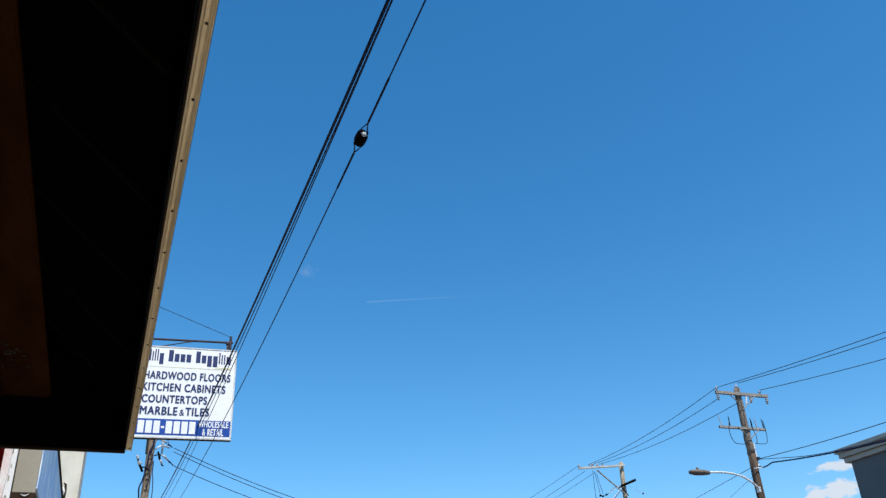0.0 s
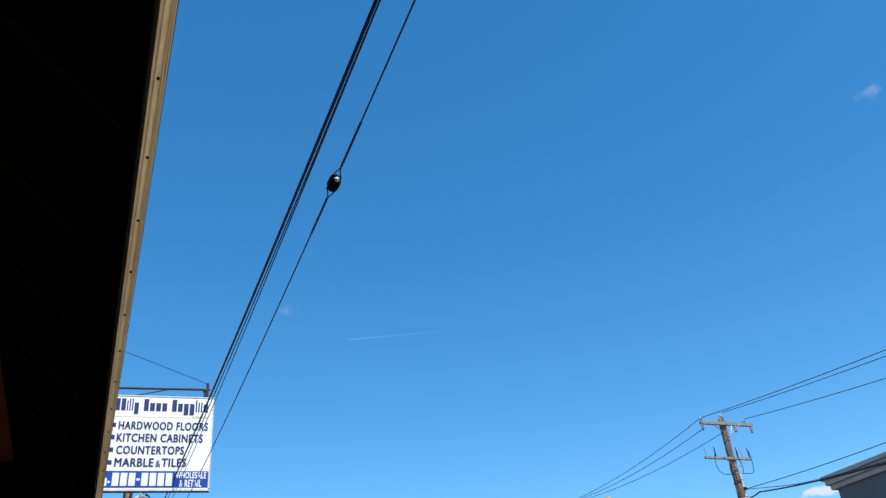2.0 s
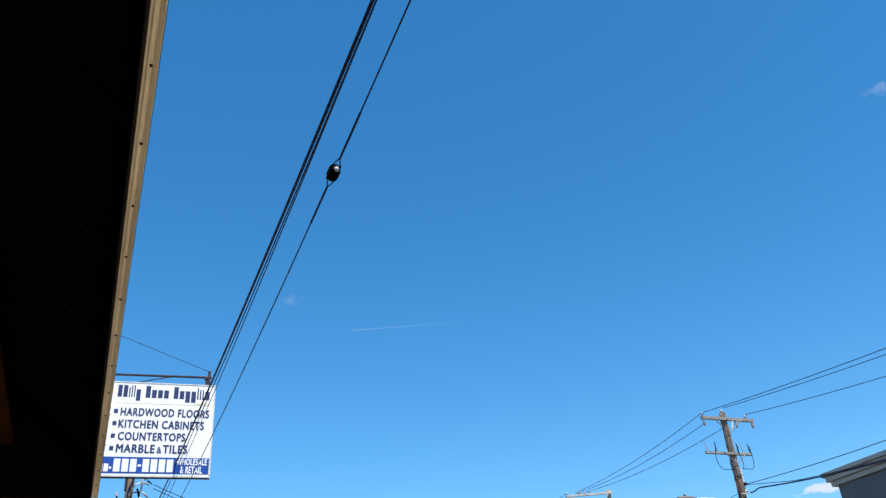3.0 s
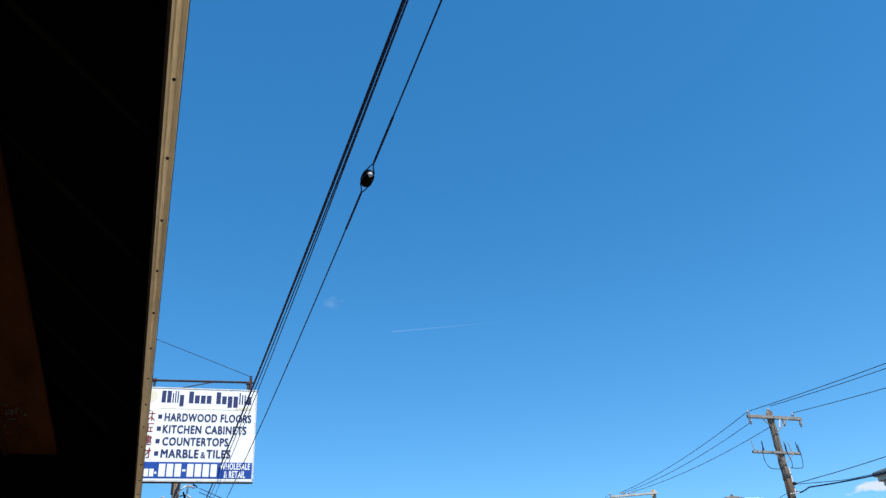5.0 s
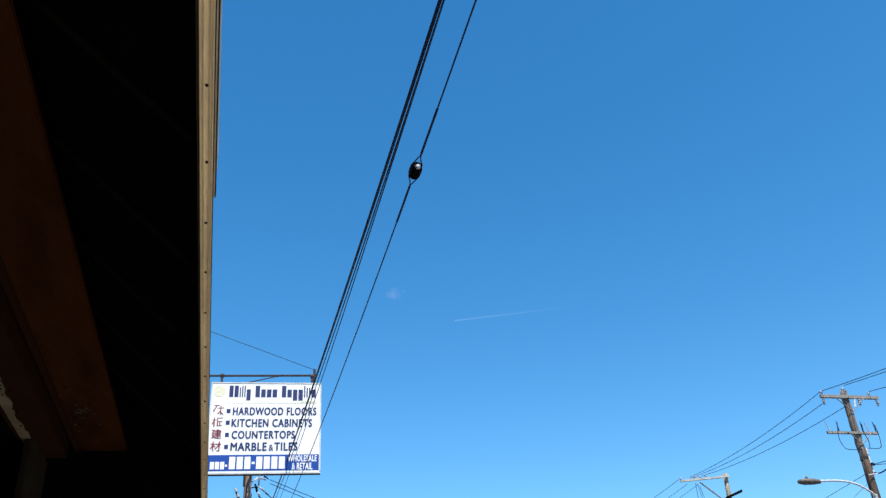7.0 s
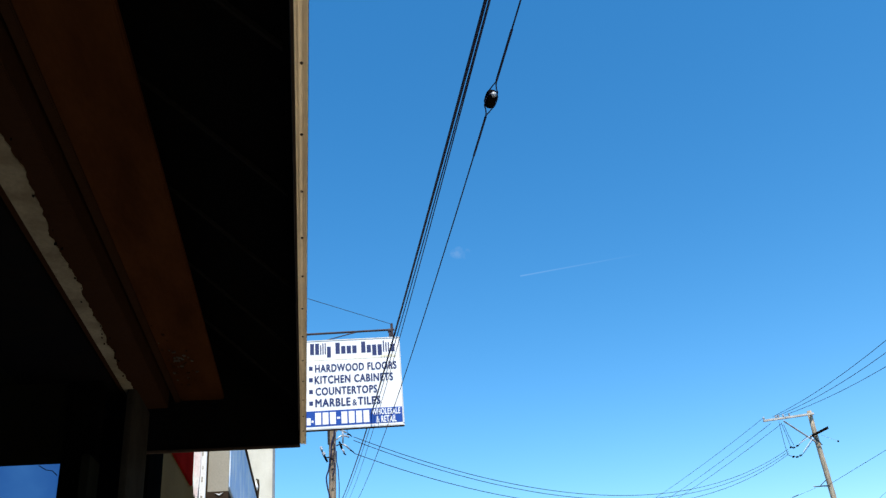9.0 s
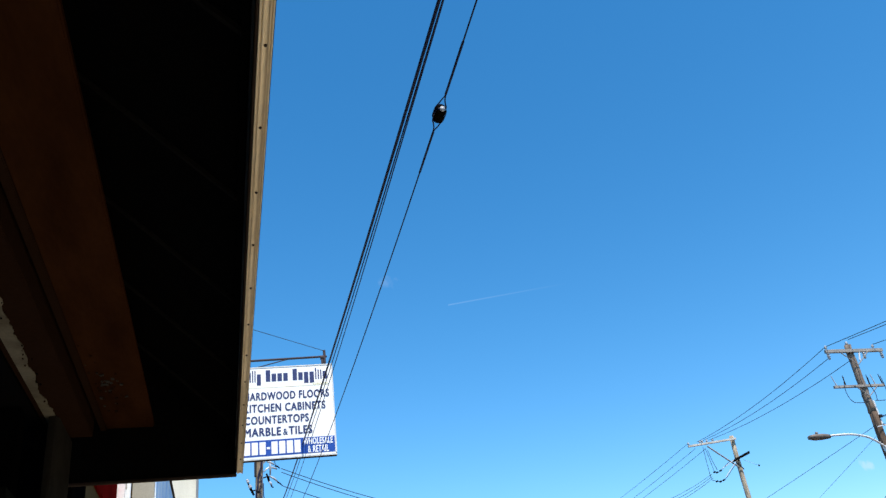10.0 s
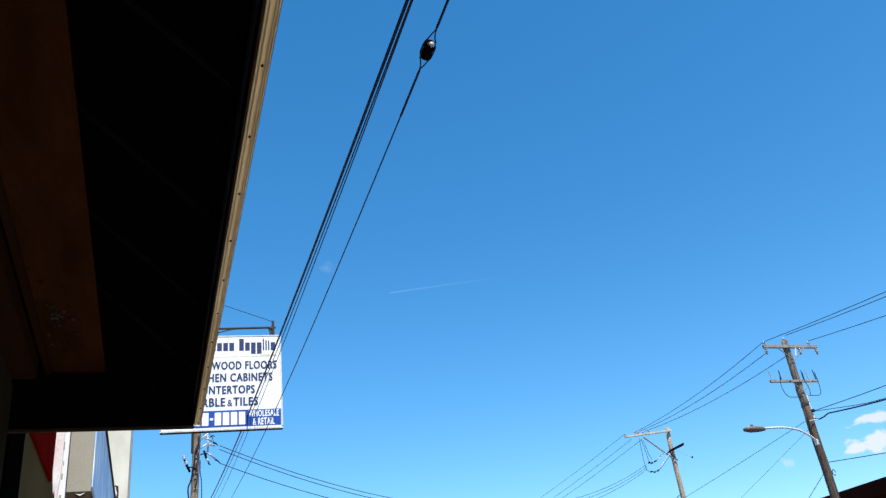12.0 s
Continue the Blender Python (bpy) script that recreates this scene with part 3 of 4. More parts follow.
for v, script in CHARACTERS:
    words = script.replace("h", " h").split(" ")
    k = 0
    words = [w for w in words if w]
    while k < len(words):
        kind, n0 = words[k][0], int(words[k][1:]) / 100
        if kind == "d":
            stroke(v, (n0, int(words[k + 1]) / 100), (int(words[k + 2]) / 100, int(words[k + 3]) / 100), 0.10)
            k += 4
        else:
            n1, n2 = int(words[k + 1]) / 100, int(words[k + 2]) / 100
            if kind == "h":
                stroke(v, (n0, n2), (n1, n2 + 0.02), 0.09)
            else:
                stroke(v, (n0, n1), (n0 + 0.01, n2), 0.12)
            k += 3

lettering("建", 0.030, 0.120, 0.524, 0.628, M["dark_red"], 0.005, 0.012)
lettering("材", 0.028, 0.122, 0.655, 0.762, M["dark_red"], 0.005, 0.012)

pipe = thing("sign_bracket", "rusty pipe bracket carrying the hanging sign", "bracket", (-0.95, SY + 0.07, 6.80))
PY = SY + 0.035
part("bar", local(pipe, tube([(-1.06, PY, 6.79), (0.3, PY, 6.805), (1.53, PY, 6.82)], 0.018, 10)), M["rust_pipe"], pipe, "", 0, True)
part("end_stub", local(pipe, tube([(1.49, PY, 6.70), (1.49, PY, 6.93)], 0.022, 8)), M["rust_pipe"], pipe)
for x in (-0.02, 1.45):
    part("hanger", local(pipe, box((x - 0.018, PY - 0.02, 6.67), (x + 0.018, PY + 0.02, 6.81))), M["rust_pipe"], pipe, "", 0.004)
    part("clamp", local(pipe, tube([(x - 0.03, PY, 6.805), (x + 0.03, PY, 6.805)], 0.034, 10)), M["rust_pipe"], pipe)
part("strut", local(pipe, tube([(0.376, PY - 0.02, 6.672), (0.80, PY - 0.02, 6.775), (0.887, PY, 6.80)], 0.009, 6)), M["rust_pipe"], pipe)
part("wall_plate", local(pipe, box((-1.09, PY - 0.09, 6.68), (-0.985, PY + 0.09, 6.91))), M["rust_pipe"], pipe, "", 0.003)
part("guy_wire", local(pipe, tube([(1.49, PY, 6.92), (-1.0, PY, 7.88)], 0.0048, 6)), M["wire"], pipe, "thin taut guy wire")

# sign and bracket hang slightly askew, the wall end further off
askew = Matrix.Translation((SX1, SY, 0)) @ Matrix.Rotation(radians(-3.7), 4, "Z") @ Matrix.Translation((-SX1, -SY, 0))
for hung in (sign, pipe):
    hung.matrix_world = askew @ Matrix.Translation(hung.location)

# ---- near overhead cables along the kerb ----
NEAR = "cables over the pavement"
def along(name, x, offs, radius, label, z_of, y0=-24.0, y1=60.0, material=None, step=0.75):
    n = int((y1 - y0) / step)
    pts = [(x + offs[0] + offs[2] * (y0 + i * step - 6) * 0.01, y0 + i * step, z_of(y0 + i * step) + offs[1]) for i in range(n + 1)]
    return tagged(finish(name, tube(pts, radius, 8), material or M["cable"], smooth=True), label, "cable", NEAR)
def z_bundle(y):
    return 4.987 + 0.0339 * (y - 6) + 0.00195 * (y - 6) ** 2
def z_single(y):
    return 4.601 - 0.0137 * (y - 6) + 0.00364 * (y - 6) ** 2
along("cable", 1.052, (0.0, 0.0, 0.4), 0.0112, "thick black cable sagging over the pavement", z_bundle, -15.0, 44.0)
along("cable", 1.052, (0.024, -0.004, 0.65), 0.0055, "thin black cable beside the thick bundle", z_bundle, -15.0, 44.0)
along("cable", 1.052, (0.042, 0.004, 1.25), 0.0048, "thin black cable drifting from the bundle", z_bundle, -15.0, 44.0)

INS_Y = 4.741
single = thing("guy_strand", "thin dark strand with a dark porcelain strain insulator", "cable", (1.144, INS_Y, z_single(INS_Y)), NEAR)
n = 70
def strand(y0, y1):
    return [(1.144, y0 + (y1 - y0) * i / n, z_single(y0 + (y1 - y0) * i / n)) for i in range(n + 1)]
part("strand", local(single, tube(strand(-15, INS_Y - 0.175), 0.0050, 6)), M["cable"], single, "", 0, True)
part("strand", local(single, tube(strand(INS_Y + 0.175, 44), 0.0050, 6)), M["cable"], single, "", 0, True)
tilt = math.atan2(z_single(INS_Y + 0.1) - z_single(INS_Y - 0.1), 0.2)
lay = Matrix.Rotation(math.pi / 2 + tilt, 4, "X")
c = Vector((1.144, INS_Y, z_single(INS_Y)))
body_profile = [(0.010, -0.056), (0.027, -0.056), (0.032, -0.052), (0.0335, -0.045), (0.0335, -0.020), (0.031, -0.010), (0.031, 0.010), (0.0335, 0.020), (0.0335, 0.045), (0.032, 0.052), (0.027, 0.056), (0.010, 0.056)]
insul = part("insulator", local(single, lathe(body_profile, c, lay, 16)), M["insulator_brown"], single, "dark brown glazed strain insulator", 0, True)
for sx, lift in ((-1, 0.010), (1, -0.010)):
    for side in (-1, 1):
        leg = []
        for dy, dx in ((0.185, 0.0), (0.155, 0.003), (0.115, 0.010), (0.075, 0.022), (0.045, 0.033), (-0.03, 0.034), (-0.056, 0.020), (-0.060, 0.0)):
            yy = INS_Y + sx * dy
            leg.append((1.144 + side * dx, yy, z_single(yy) + lift * (1 if dy < 0.12 else 0)))
        part("wire_leg", local(single, tube(smooth(leg, 3), 0.0042, 6)), M["cable"], insul, "", 0, True)
    part("preform_grip", local(single, tube(strand(INS_Y + sx * 0.60, INS_Y + sx * 0.175), 0.0078, 6)), M["cable"], single, "", 0, True)
# Pale knob modelled to paint the highlight on the insulator's near end.
part("painted_glint", local(single, lathe([(0.005, -0.012), (0.015, -0.009), (0.018, 0.0), (0.015, 0.009), (0.005, 0.012)], c + Vector((0.004, -0.060, -0.012)), lay, 12)), M["porcelain"], insul, "pale knob painting the glint on the near end", 0, True)


# ---- utility poles ----
def pin_insulator(at, parent, name="insulator", size=0.78):
    prof = [(0.02, 0), (0.022, 0.06), (0.06, 0.07), (0.075, 0.10), (0.055, 0.13), (0.062, 0.15), (0.045, 0.19), (0.02, 0.21)]
    return part(name, local(parent, lathe([(r * size, h * size) for r, h in prof], at, None, 10)), M["porcelain"], parent, "pale porcelain insulator", 0, True)


def hung_insulator(at, parent, size=1.0):
    prof = [(0.015, 0), (0.05, -0.03), (0.05, -0.06), (0.03, -0.07), (0.055, -0.11), (0.055, -0.14), (0.03, -0.15), (0.05, -0.20), (0.02, -0.24)]
    return part("insulator", local(parent, lathe([(r * size, h * size) for r, h in prof], at, None, 10)), M["porcelain"], parent, "pale porcelain insulator", 0, True)


def pole_shaft(base, top, r0, r1, material, parent, label):
    pts = [Vector(base).lerp(Vector(top), i / 12) for i in range(13)]
    pts = [p + Vector((0.012 * math.sin(i * 1.7), 0.012 * math.cos(i * 2.3), 0)) for i, p in enumerate(pts)]
    return part("shaft", local(parent, tube(pts, [r0 + (r1 - r0) * i / 12 for i in range(13)], 14)), material, parent, label, 0, True)


# pole with two crossarms and a street lamp
P1X, P1Y = 21.71, 24.94
p1 = thing("utility_pole", "weathered brown wooden utility pole with two crossarms", "pole", (21.78, P1Y, 0))
def p1x(z):
    return 21.78 + (P1X - 21.78) * z / 11.2
pole_shaft((p1x(-0.2), P1Y, -0.2), (p1x(8.7), P1Y, 8.7), 0.165, 0.141, M["pole_wood"], p1, "dark creosoted lower shaft")
pole_shaft((p1x(8.68), P1Y, 8.68), (P1X, P1Y, 11.22), 0.142, 0.118, M["pole_grey"], p1, "weathered grey-brown upper shaft")
arm = part("crossarm", local(p1, box((20.56, P1Y - 0.20, 10.88), (22.98, P1Y - 0.10, 11.0))), M["arm_wood"], p1, "grey wooden upper crossarm", 0.008)
part("crossarm", local(p1, box((20.41, P1Y - 0.19, 9.57), (22.50, P1Y - 0.10, 9.66))), M["arm_wood"], p1, "grey wooden lower crossarm", 0.008)
for s in (-1, 1):
    part("brace", local(p1, tube([(P1X + s * 0.62, P1Y - 0.21, 10.90), (P1X + 0.02, P1Y - 0.17, 10.40)], 0.018, 6)), M["arm_wood"], p1)
    part("brace", local(p1, tube([(P1X + s * 0.5, P1Y - 0.21, 9.63), (P1X, P1Y - 0.17, 9.23)], 0.018, 6)), M["arm_wood"], p1)
pin_insulator((P1X, P1Y, 11.2), p1)
for x in (20.64, 22.64):
    pin_insulator((x, P1Y - 0.15, 11.0), p1).parent = arm
for x in (20.64, 22.14, 22.90):
    hung_insulator((x, P1Y - 0.15, 10.88), p1, 1.05).parent = arm
part("strap", local(p1, tube([(21.96, P1Y - 0.17, 10.90), (21.88, P1Y - 0.15, 10.57)], 0.03, 6)), M["galvanised"], p1)
# fused switches on the lower arm
for x, lean in ((20.52, -0.09), (20.90, -0.01), (21.89, -0.01), (22.13, -0.07), (22.44, -0.05)):
    tip = (x + lean, P1Y - 0.16, 10.03)
    part("cutout", local(p1, tube([(x, P1Y - 0.16, 9.65), (x + lean * 0.5, P1Y - 0.16, 9.85), tip], [0.022, 0.018, 0.012], 8)), M["porcelain"] if lean < -0.05 else M["wire"], p1, "fuse cutout")
for pts in (((20.89, 9.95), (20.80, 9.6), (20.79, 9.3), (20.92, 9.05), (21.15, 9.0), (21.6, 9.02)), ((21.88, 9.92), (21.88, 9.6), (21.96, 9.3), (21.92, 9.05)), ((22.42, 9.94), (22.46, 9.6), (22.44, 9.26), (22.36, 9.08), (22.1, 9.05), (21.85, 9.06))):
    part("jumper", local(p1, tube(smooth([(x, P1Y - 0.2, z) for x, z in pts]), 0.012, 6)), M["wire"], p1, "drooping jumper wire", 0, True)
part("riser", local(p1, tube([(p1x(z) + 0.15, P1Y - 0.06, z) for z in (8.25, 8.5, 8.8, 9.1)], 0.036, 8)), M["galvanised"], p1, "pale cable riser")
part("rack", local(p1, box((21.82, P1Y - 0.16, 8.47), (21.95, P1Y - 0.09, 8.57))), M["wire"], p1, "", 0.01)
part("band", local(p1, tube([(p1x(8.15) - 0.2, P1Y - 0.2, 8.13), (p1x(8.15) + 0.22, P1Y - 0.2, 8.18)], 0.018, 6)), M["galvanised"], p1)
part("cable_coil", local(p1, tube([(p1x(6.3) + 0.15 + 0.07 * math.cos(k * 0.7), P1Y - 0.15, 6.32 + 0.10 * math.sin(k * 0.7)) for k in range(9)], 0.014, 6)), M["wire"], p1)
for k in range(9):
    z = 4.5 + k * 0.35
    part("step_bolt", local(p1, tube([(p1x(z) - 0.13, P1Y - 0.1, z), (p1x(z) - 0.17, P1Y - 0.15, z)], 0.012, 5)), M["wire"], p1)

lamp = thing("street_lamp", "cobra-head street lamp on a curved galvanised arm", "street lamp", (21.6, P1Y - 0.2, 7.2))
arm_pts = [(21.54, P1Y - 0.2, 7.40), (21.36, P1Y - 0.25, 7.53), (21.08, P1Y - 0.3, 7.675), (20.75, P1Y - 0.33, 7.80), (20.15, P1Y - 0.35, 7.885), (19.25, P1Y - 0.36, 7.87)]
part("arm", local(lamp, tube(smooth(arm_pts), 0.036, 8)), M["galvanised"], lamp, "", 0, True)
HX, HZ = -0.27, -0.105
head_rings = [(19.66, 0.05, 0.05), (19.55, 0.10, 0.07), (19.35, 0.15, 0.09), (19.05, 0.16, 0.085), (18.88, 0.13, 0.06), (18.82, 0.05, 0.03)]
hb = bmesh.new()
rings = [[hb.verts.new((x + HX, P1Y - 0.36 + w * math.cos(k * math.tau / 12), 7.965 + HZ + h * math.sin(k * math.tau / 12) - (0.02 if math.sin(k * math.tau / 12) < 0 else 0))) for k in range(12)] for x, w, h in head_rings]
for a, b in zip(rings, rings[1:]):
    for k in range(12):
        hb.faces.new((a[k], a[(k + 1) % 12], b[(k + 1) % 12], b[k]))
hb.faces.new(rings[0]); hb.faces.new(rings[-1])
head = part("head", local(lamp, hb), M["lamp_body"], lamp, "brown-grey lamp housing", 0, True)
part("photocell", local(lamp, lathe([(0.045, 0), (0.05, 0.05), (0.03, 0.09)], (19.18 + HX, P1Y - 0.36, 8.04 + HZ))), M["lamp_body"], head)
part("lens", local(lamp, lathe([(0.11, 0.0), (0.10, -0.03), (0.05, -0.045)], (19.12 + HX, P1Y - 0.36, 7.90 + HZ))), M["lamp_body"], head)
part("clamp", local(lamp, box((21.51, P1Y - 0.24, 7.28), (21.60, P1Y - 0.10, 7.48))), M["galvanised"], lamp, "", 0.01)

# pole with an alley arm
P2X, P2Y = 25.05, 38.3
p2 = thing("utility_pole", "pale wooden utility pole with a one-sided braced arm", "pole", (P2X, P2Y, 0))
pole_shaft((P2X - 0.02, P2Y, -0.2), (P2X - 0.02, P2Y, 12.0), 0.17, 0.112, M["pole_pale"], p2, "pale dry pole shaft")
arm_far = part("crossarm", local(p2, prism([(22.36, 11.50), (22.36, 11.60), (25.12, 11.856), (25.12, 11.756)], "y", P2Y - 0.25, P2Y - 0.14)), M["arm_pale"], p2, "bleached one-sided crossarm", 0.008)
part("brace", local(p2, tube([(23.40, P2Y - 0.22, 11.50), (24.86, P2Y - 0.2, 10.36)], 0.036, 6)), M["arm_wood"], p2, "diagonal brace")
part("bracket", local(p2, prism([(24.60, 10.62), (24.60, 10.74), (25.62, 11.13), (25.62, 10.99)], "y", P2Y - 0.32, P2Y - 0.16)), M["insulator_brown"], p2, "dark steel bracket", 0.01)
for a, b in (((23.84, 10.33), (24.62, 10.72)), ((23.92, 9.92), (24.66, 10.60))):
    part("link", local(p2, tube([(a[0], P2Y - 0.31, a[1]), (b[0], P2Y - 0.31, b[1])], 0.016, 6)), M["porcelain"], p2, "pale insulating link rod")
part("bracket_brace", local(p2, tube([(24.7, P2Y - 0.25, 10.7), (25.1, P2Y - 0.2, 10.25)], 0.025, 6)), M["wire"], p2)
for x in (22.40, 23.06, 23.20, 23.46, 23.80):
    pin_insulator((x, P2Y - 0.2, 11.58 + (x - 22.32) * 0.089), p2, size=0.8).parent = arm_far
for pts in (((23.1, 11.45), (23.08, 10.6), (23.10, 9.88), (23.28, 9.76)), ((23.2, 11.4), (23.3, 10.7), (23.36, 10.2)), ((23.3, 11.3), (23.42, 10.7), (23.55, 10.28)), ((23.36, 10.2), (23.55, 10.16), (23.8, 10.28), (24.1, 10.5), (24.4, 10.68)), ((23.28, 9.76), (23.55, 9.72), (23.85, 9.82), (24.2, 10.1), (24.55, 10.43))):
    part("jumper", local(p2, tube(smooth([(x, P2Y - 0.3, z) for x, z in pts]), 0.013, 6)), M["wire"], p2, "hanging jumper wire", 0, True)
for x, z in ((23.36, 10.18), (23.5, 10.16), (23.72, 10.24), (23.36, 9.73), (23.55, 9.71), (23.75, 9.77)):
    part("bushing", local(p2, lathe([(0.02, -0.07), (0.05, -0.04), (0.03, 0), (0.05, 0.04), (0.02, 0.07)], (x, P2Y - 0.3, z), Matrix.Rotation(1.3, 4, "Y"), 8)), M["insulator_brown"], p2)
part("stay", local(p2, tube([(25.2, P2Y - 0.2, 10.72), (26.0, P2Y - 0.2, 10.39)], 0.007, 5)), M["porcelain"], p2, "pale stay rod")
part("stay_knob", local(p2, lathe([(0.02, -0.05), (0.045, -0.02), (0.045, 0.02), (0.02, 0.05)], (26.0, P2Y - 0.2, 10.39), None, 8)), M["wire"], p2)
part("low_arm", local(p2, tube([(24.08, P2Y - 0.2, 8.29), (24.55, P2Y - 0.18, 8.31), (24.94, P2Y - 0.1, 8.31)], [0.022, 0.03, 0.032], 6)), M["wire"], p2, "small dark steel arm")
part("low_brace", local(p2, tube([(24.40, P2Y - 0.2, 8.33), (24.66, P2Y - 0.18, 8.50), (24.92, P2Y - 0.1, 8.63)], 0.018, 6)), M["wire"], p2)
part("low_insulator", local(p2, lathe([(0.015, -0.05), (0.035, -0.02), (0.035, 0.02), (0.015, 0.05)], (24.08, P2Y - 0.2, 8.31), Matrix.Rotation(1.4, 4, "Y"), 8)), M["porcelain"], p2)
p2.location = (P2X - 0.16, P2Y, -0.17)

# pole behind the hanging sign
P3X, P3Y = 0.84, 24.0
p3 = thing("utility_pole", "weathered wooden pole with fuse gear and looped cables", "pole", (P3X, P3Y, 0))
pole_shaft((P3X - 0.30, P3Y, -0.2), (P3X + 0.02, P3Y, 9.0), 0.12, 0.092, M["pole_old"], p3, "weathered pole shaft")
GY = P3Y - 0.16
def rod(name, pts, radius, material, label="", sides=7):
    return part(name, local(p3, tube([(x, GY - 0.04 * (k % 2), z) for k, (x, z) in enumerate(pts)], radius, sides)), material, p3, label, 0, True)
def cap(x, z, wide, tall, lean, material, label=""):
    prof = [(wide * 0.35, -tall), (wide, -tall * 0.8), (wide, -tall * 0.25), (wide * 0.6, 0), (wide * 0.95, tall * 0.3), (wide * 0.9, tall * 0.75), (wide * 0.4, tall)]
    return part("insulator", local(p3, lathe(prof, (x, GY - 0.05, z), Matrix.Rotation(lean, 4, "Y"), 10)), material, p3, label, 0, True)
part("side_board", local(p3, box((0.665, P3Y - 0.13, 7.50), (0.725, P3Y - 0.05, 8.7))), M["wire"], p3, "dark conduit board", 0.008)
# switch on the wall side
cap(0.49, 7.37, 0.042, 0.055, -0.35, M["porcelain"], "white porcelain cap")
cap(0.55, 7.22, 0.050, 0.050, -0.5, M["porcelain"], "white porcelain cap")
rod("switch_arm", ((0.50, 7.32), (0.56, 7.17), (0.65, 7.00)), [0.022, 0.034, 0.030], M["insulator_brown"], "dark switch body")
rod("switch_bracket", ((0.60, 7.12), (0.70, 7.12), (0.80, 7.08)), 0.020, M["wire"])
# fuse gear on the road side
rod("strap", ((0.92, 7.86), (0.99, 7.95), (1.08, 8.03), (1.22, 8.06)), 0.016, M["cable"], "black lead curving up behind the sign")
rod("bracket", ((0.90, 7.84), (0.99, 7.92), (1.08, 8.00)), 0.024, M["galvanised"], "pale steel bracket")
rod("bracket", ((0.90, 7.60), (0.98, 7.66), (1.05, 7.72)), 0.018, M["galvanised"])
rod("bracket", ((0.90, 7.44), (0.98, 7.46), (1.07, 7.47)), 0.018, M["wire"])
rod("fuse_holder", ((1.07, 7.95), (1.085, 7.74), (1.08, 7.50)), [0.020, 0.030, 0.022], M["porcelain"], "white fuse holder")
rod("fuse_tube", ((1.00, 7.87), (1.10, 7.84), (1.19, 7.78)), [0.018, 0.028, 0.020], M["porcelain"], "white fuse tube")
rod("fuse_tube", ((1.03, 7.70), (1.15, 7.70), (1.26, 7.66)), [0.018, 0.028, 0.020], M["porcelain"], "white fuse tube")
rod("fuse_tube", ((1.08, 7.47), (1.17, 7.41), (1.27, 7.32)), [0.020, 0.030, 0.020], M["porcelain"], "white fuse tube")
rod("fuse_cap", ((1.22, 7.75), (1.28, 7.72), (1.34, 7.67)), [0.026, 0.020, 0.010], M["insulator_brown"])
rod("fuse_cap", ((1.28, 7.30), (1.33, 7.26), (1.40, 7.20)), [0.024, 0.018, 0.010], M["insulator_brown"])
rod("fuse_cap", ((1.14, 7.90), (1.20, 7.93), (1.25, 7.92)), [0.018, 0.016, 0.010], M["insulator_brown"])
rod("cutout_body", ((0.985, 7.54), (1.02, 7.44), (1.05, 7.33)), [0.030, 0.036, 0.026], M["insulator_brown"], "dark cutout body")
rod("cutout_skirt", ((1.05, 7.34), (1.09, 7.28), (1.12, 7.20)), [0.022, 0.034, 0.016], M["porcelain"])
rod("bolt", ((1.10, 7.22), (1.12, 7.18), (1.15, 7.18)), 0.018, M["insulator_brown"])
for x, z in ((0.96, 8.05), (1.12, 8.02), (1.20, 7.86)):
    rod("jumper", ((x, z), (x + 0.03, z - 0.10), (x + 0.10, z - 0.16)), 0.008, M["cable"])
for k in range(9):
    z = 5.2 + 0.27 * k
    part("staple", local(p3, tube([(P3X - 0.28 + 0.035 * z - 0.05, P3Y - 0.11, z), (P3X - 0.28 + 0.035 * z + 0.05, P3Y - 0.115, z + 0.02)], 0.009, 5)), M["wire"], p3)
for s, pts in enumerate((((0.86, 7.95), (0.85, 7.76), (0.77, 7.52), (0.76, 7.30), (0.73, 7.12), (0.68, 6.80), (0.615, 6.60), (0.635, 6.34), (0.72, 5.9), (0.74, 5.2)),
                         ((0.90, 7.30), (0.90, 7.0), (0.935, 6.78), (0.95, 6.32), (0.92, 5.7), (0.86, 5.2)),
                         ((0.80, 7.60), (0.86, 7.40), (0.80, 7.15), (0.84, 6.90), (0.78, 6.6)))):
    part("looped_cable", local(p3, tube(smooth([(x, P3Y - 0.15, z) for x, z in pts]), 0.020 if s == 0 else 0.012, 6)), M["cable"], p3, "looped black cable", 0, True)

# ---- far overhead wires ----
W = "dark power wire strung between the far poles"
for (ax, az), (bx, bz) in zip(((20.60, 11.10), (20.56, 10.66), (21.52, 10.60)), ((22.74, 11.57), (22.96, 11.59), (23.40, 11.63))):
    span("power_wire", (ax, P1Y - 0.15, az), (bx, P2Y - 0.2, bz), 0.225, 0.011, W)
for ax, az, y, z in ((20.64, 11.12, 17.10, 10.12), (P1X, 11.38, 18.01, 10.42), (22.64, 11.16, 19.02, 10.20)):
    k = (z - az) / (y - P1Y)
    span("power_wire", (ax, P1Y - 0.15, az), (ax, P1Y - 50, az - 0.3), 50 * abs(k) / 4, 0.012, W, count=40)
for ax, az, y, z in ((22.22, 11.52, 43.9, 11.05), (22.55, 11.25, 44.4, 10.70), (23.10, 11.20, 43.0, 10.77)):
    k = abs((z - az) / (y - P2Y))
    span("power_wire", (ax, P2Y - 0.2, az), (ax, P2Y + 44, az - 0.6), 44 * (k - 0.014) / 4, 0.0095, W, count=40)
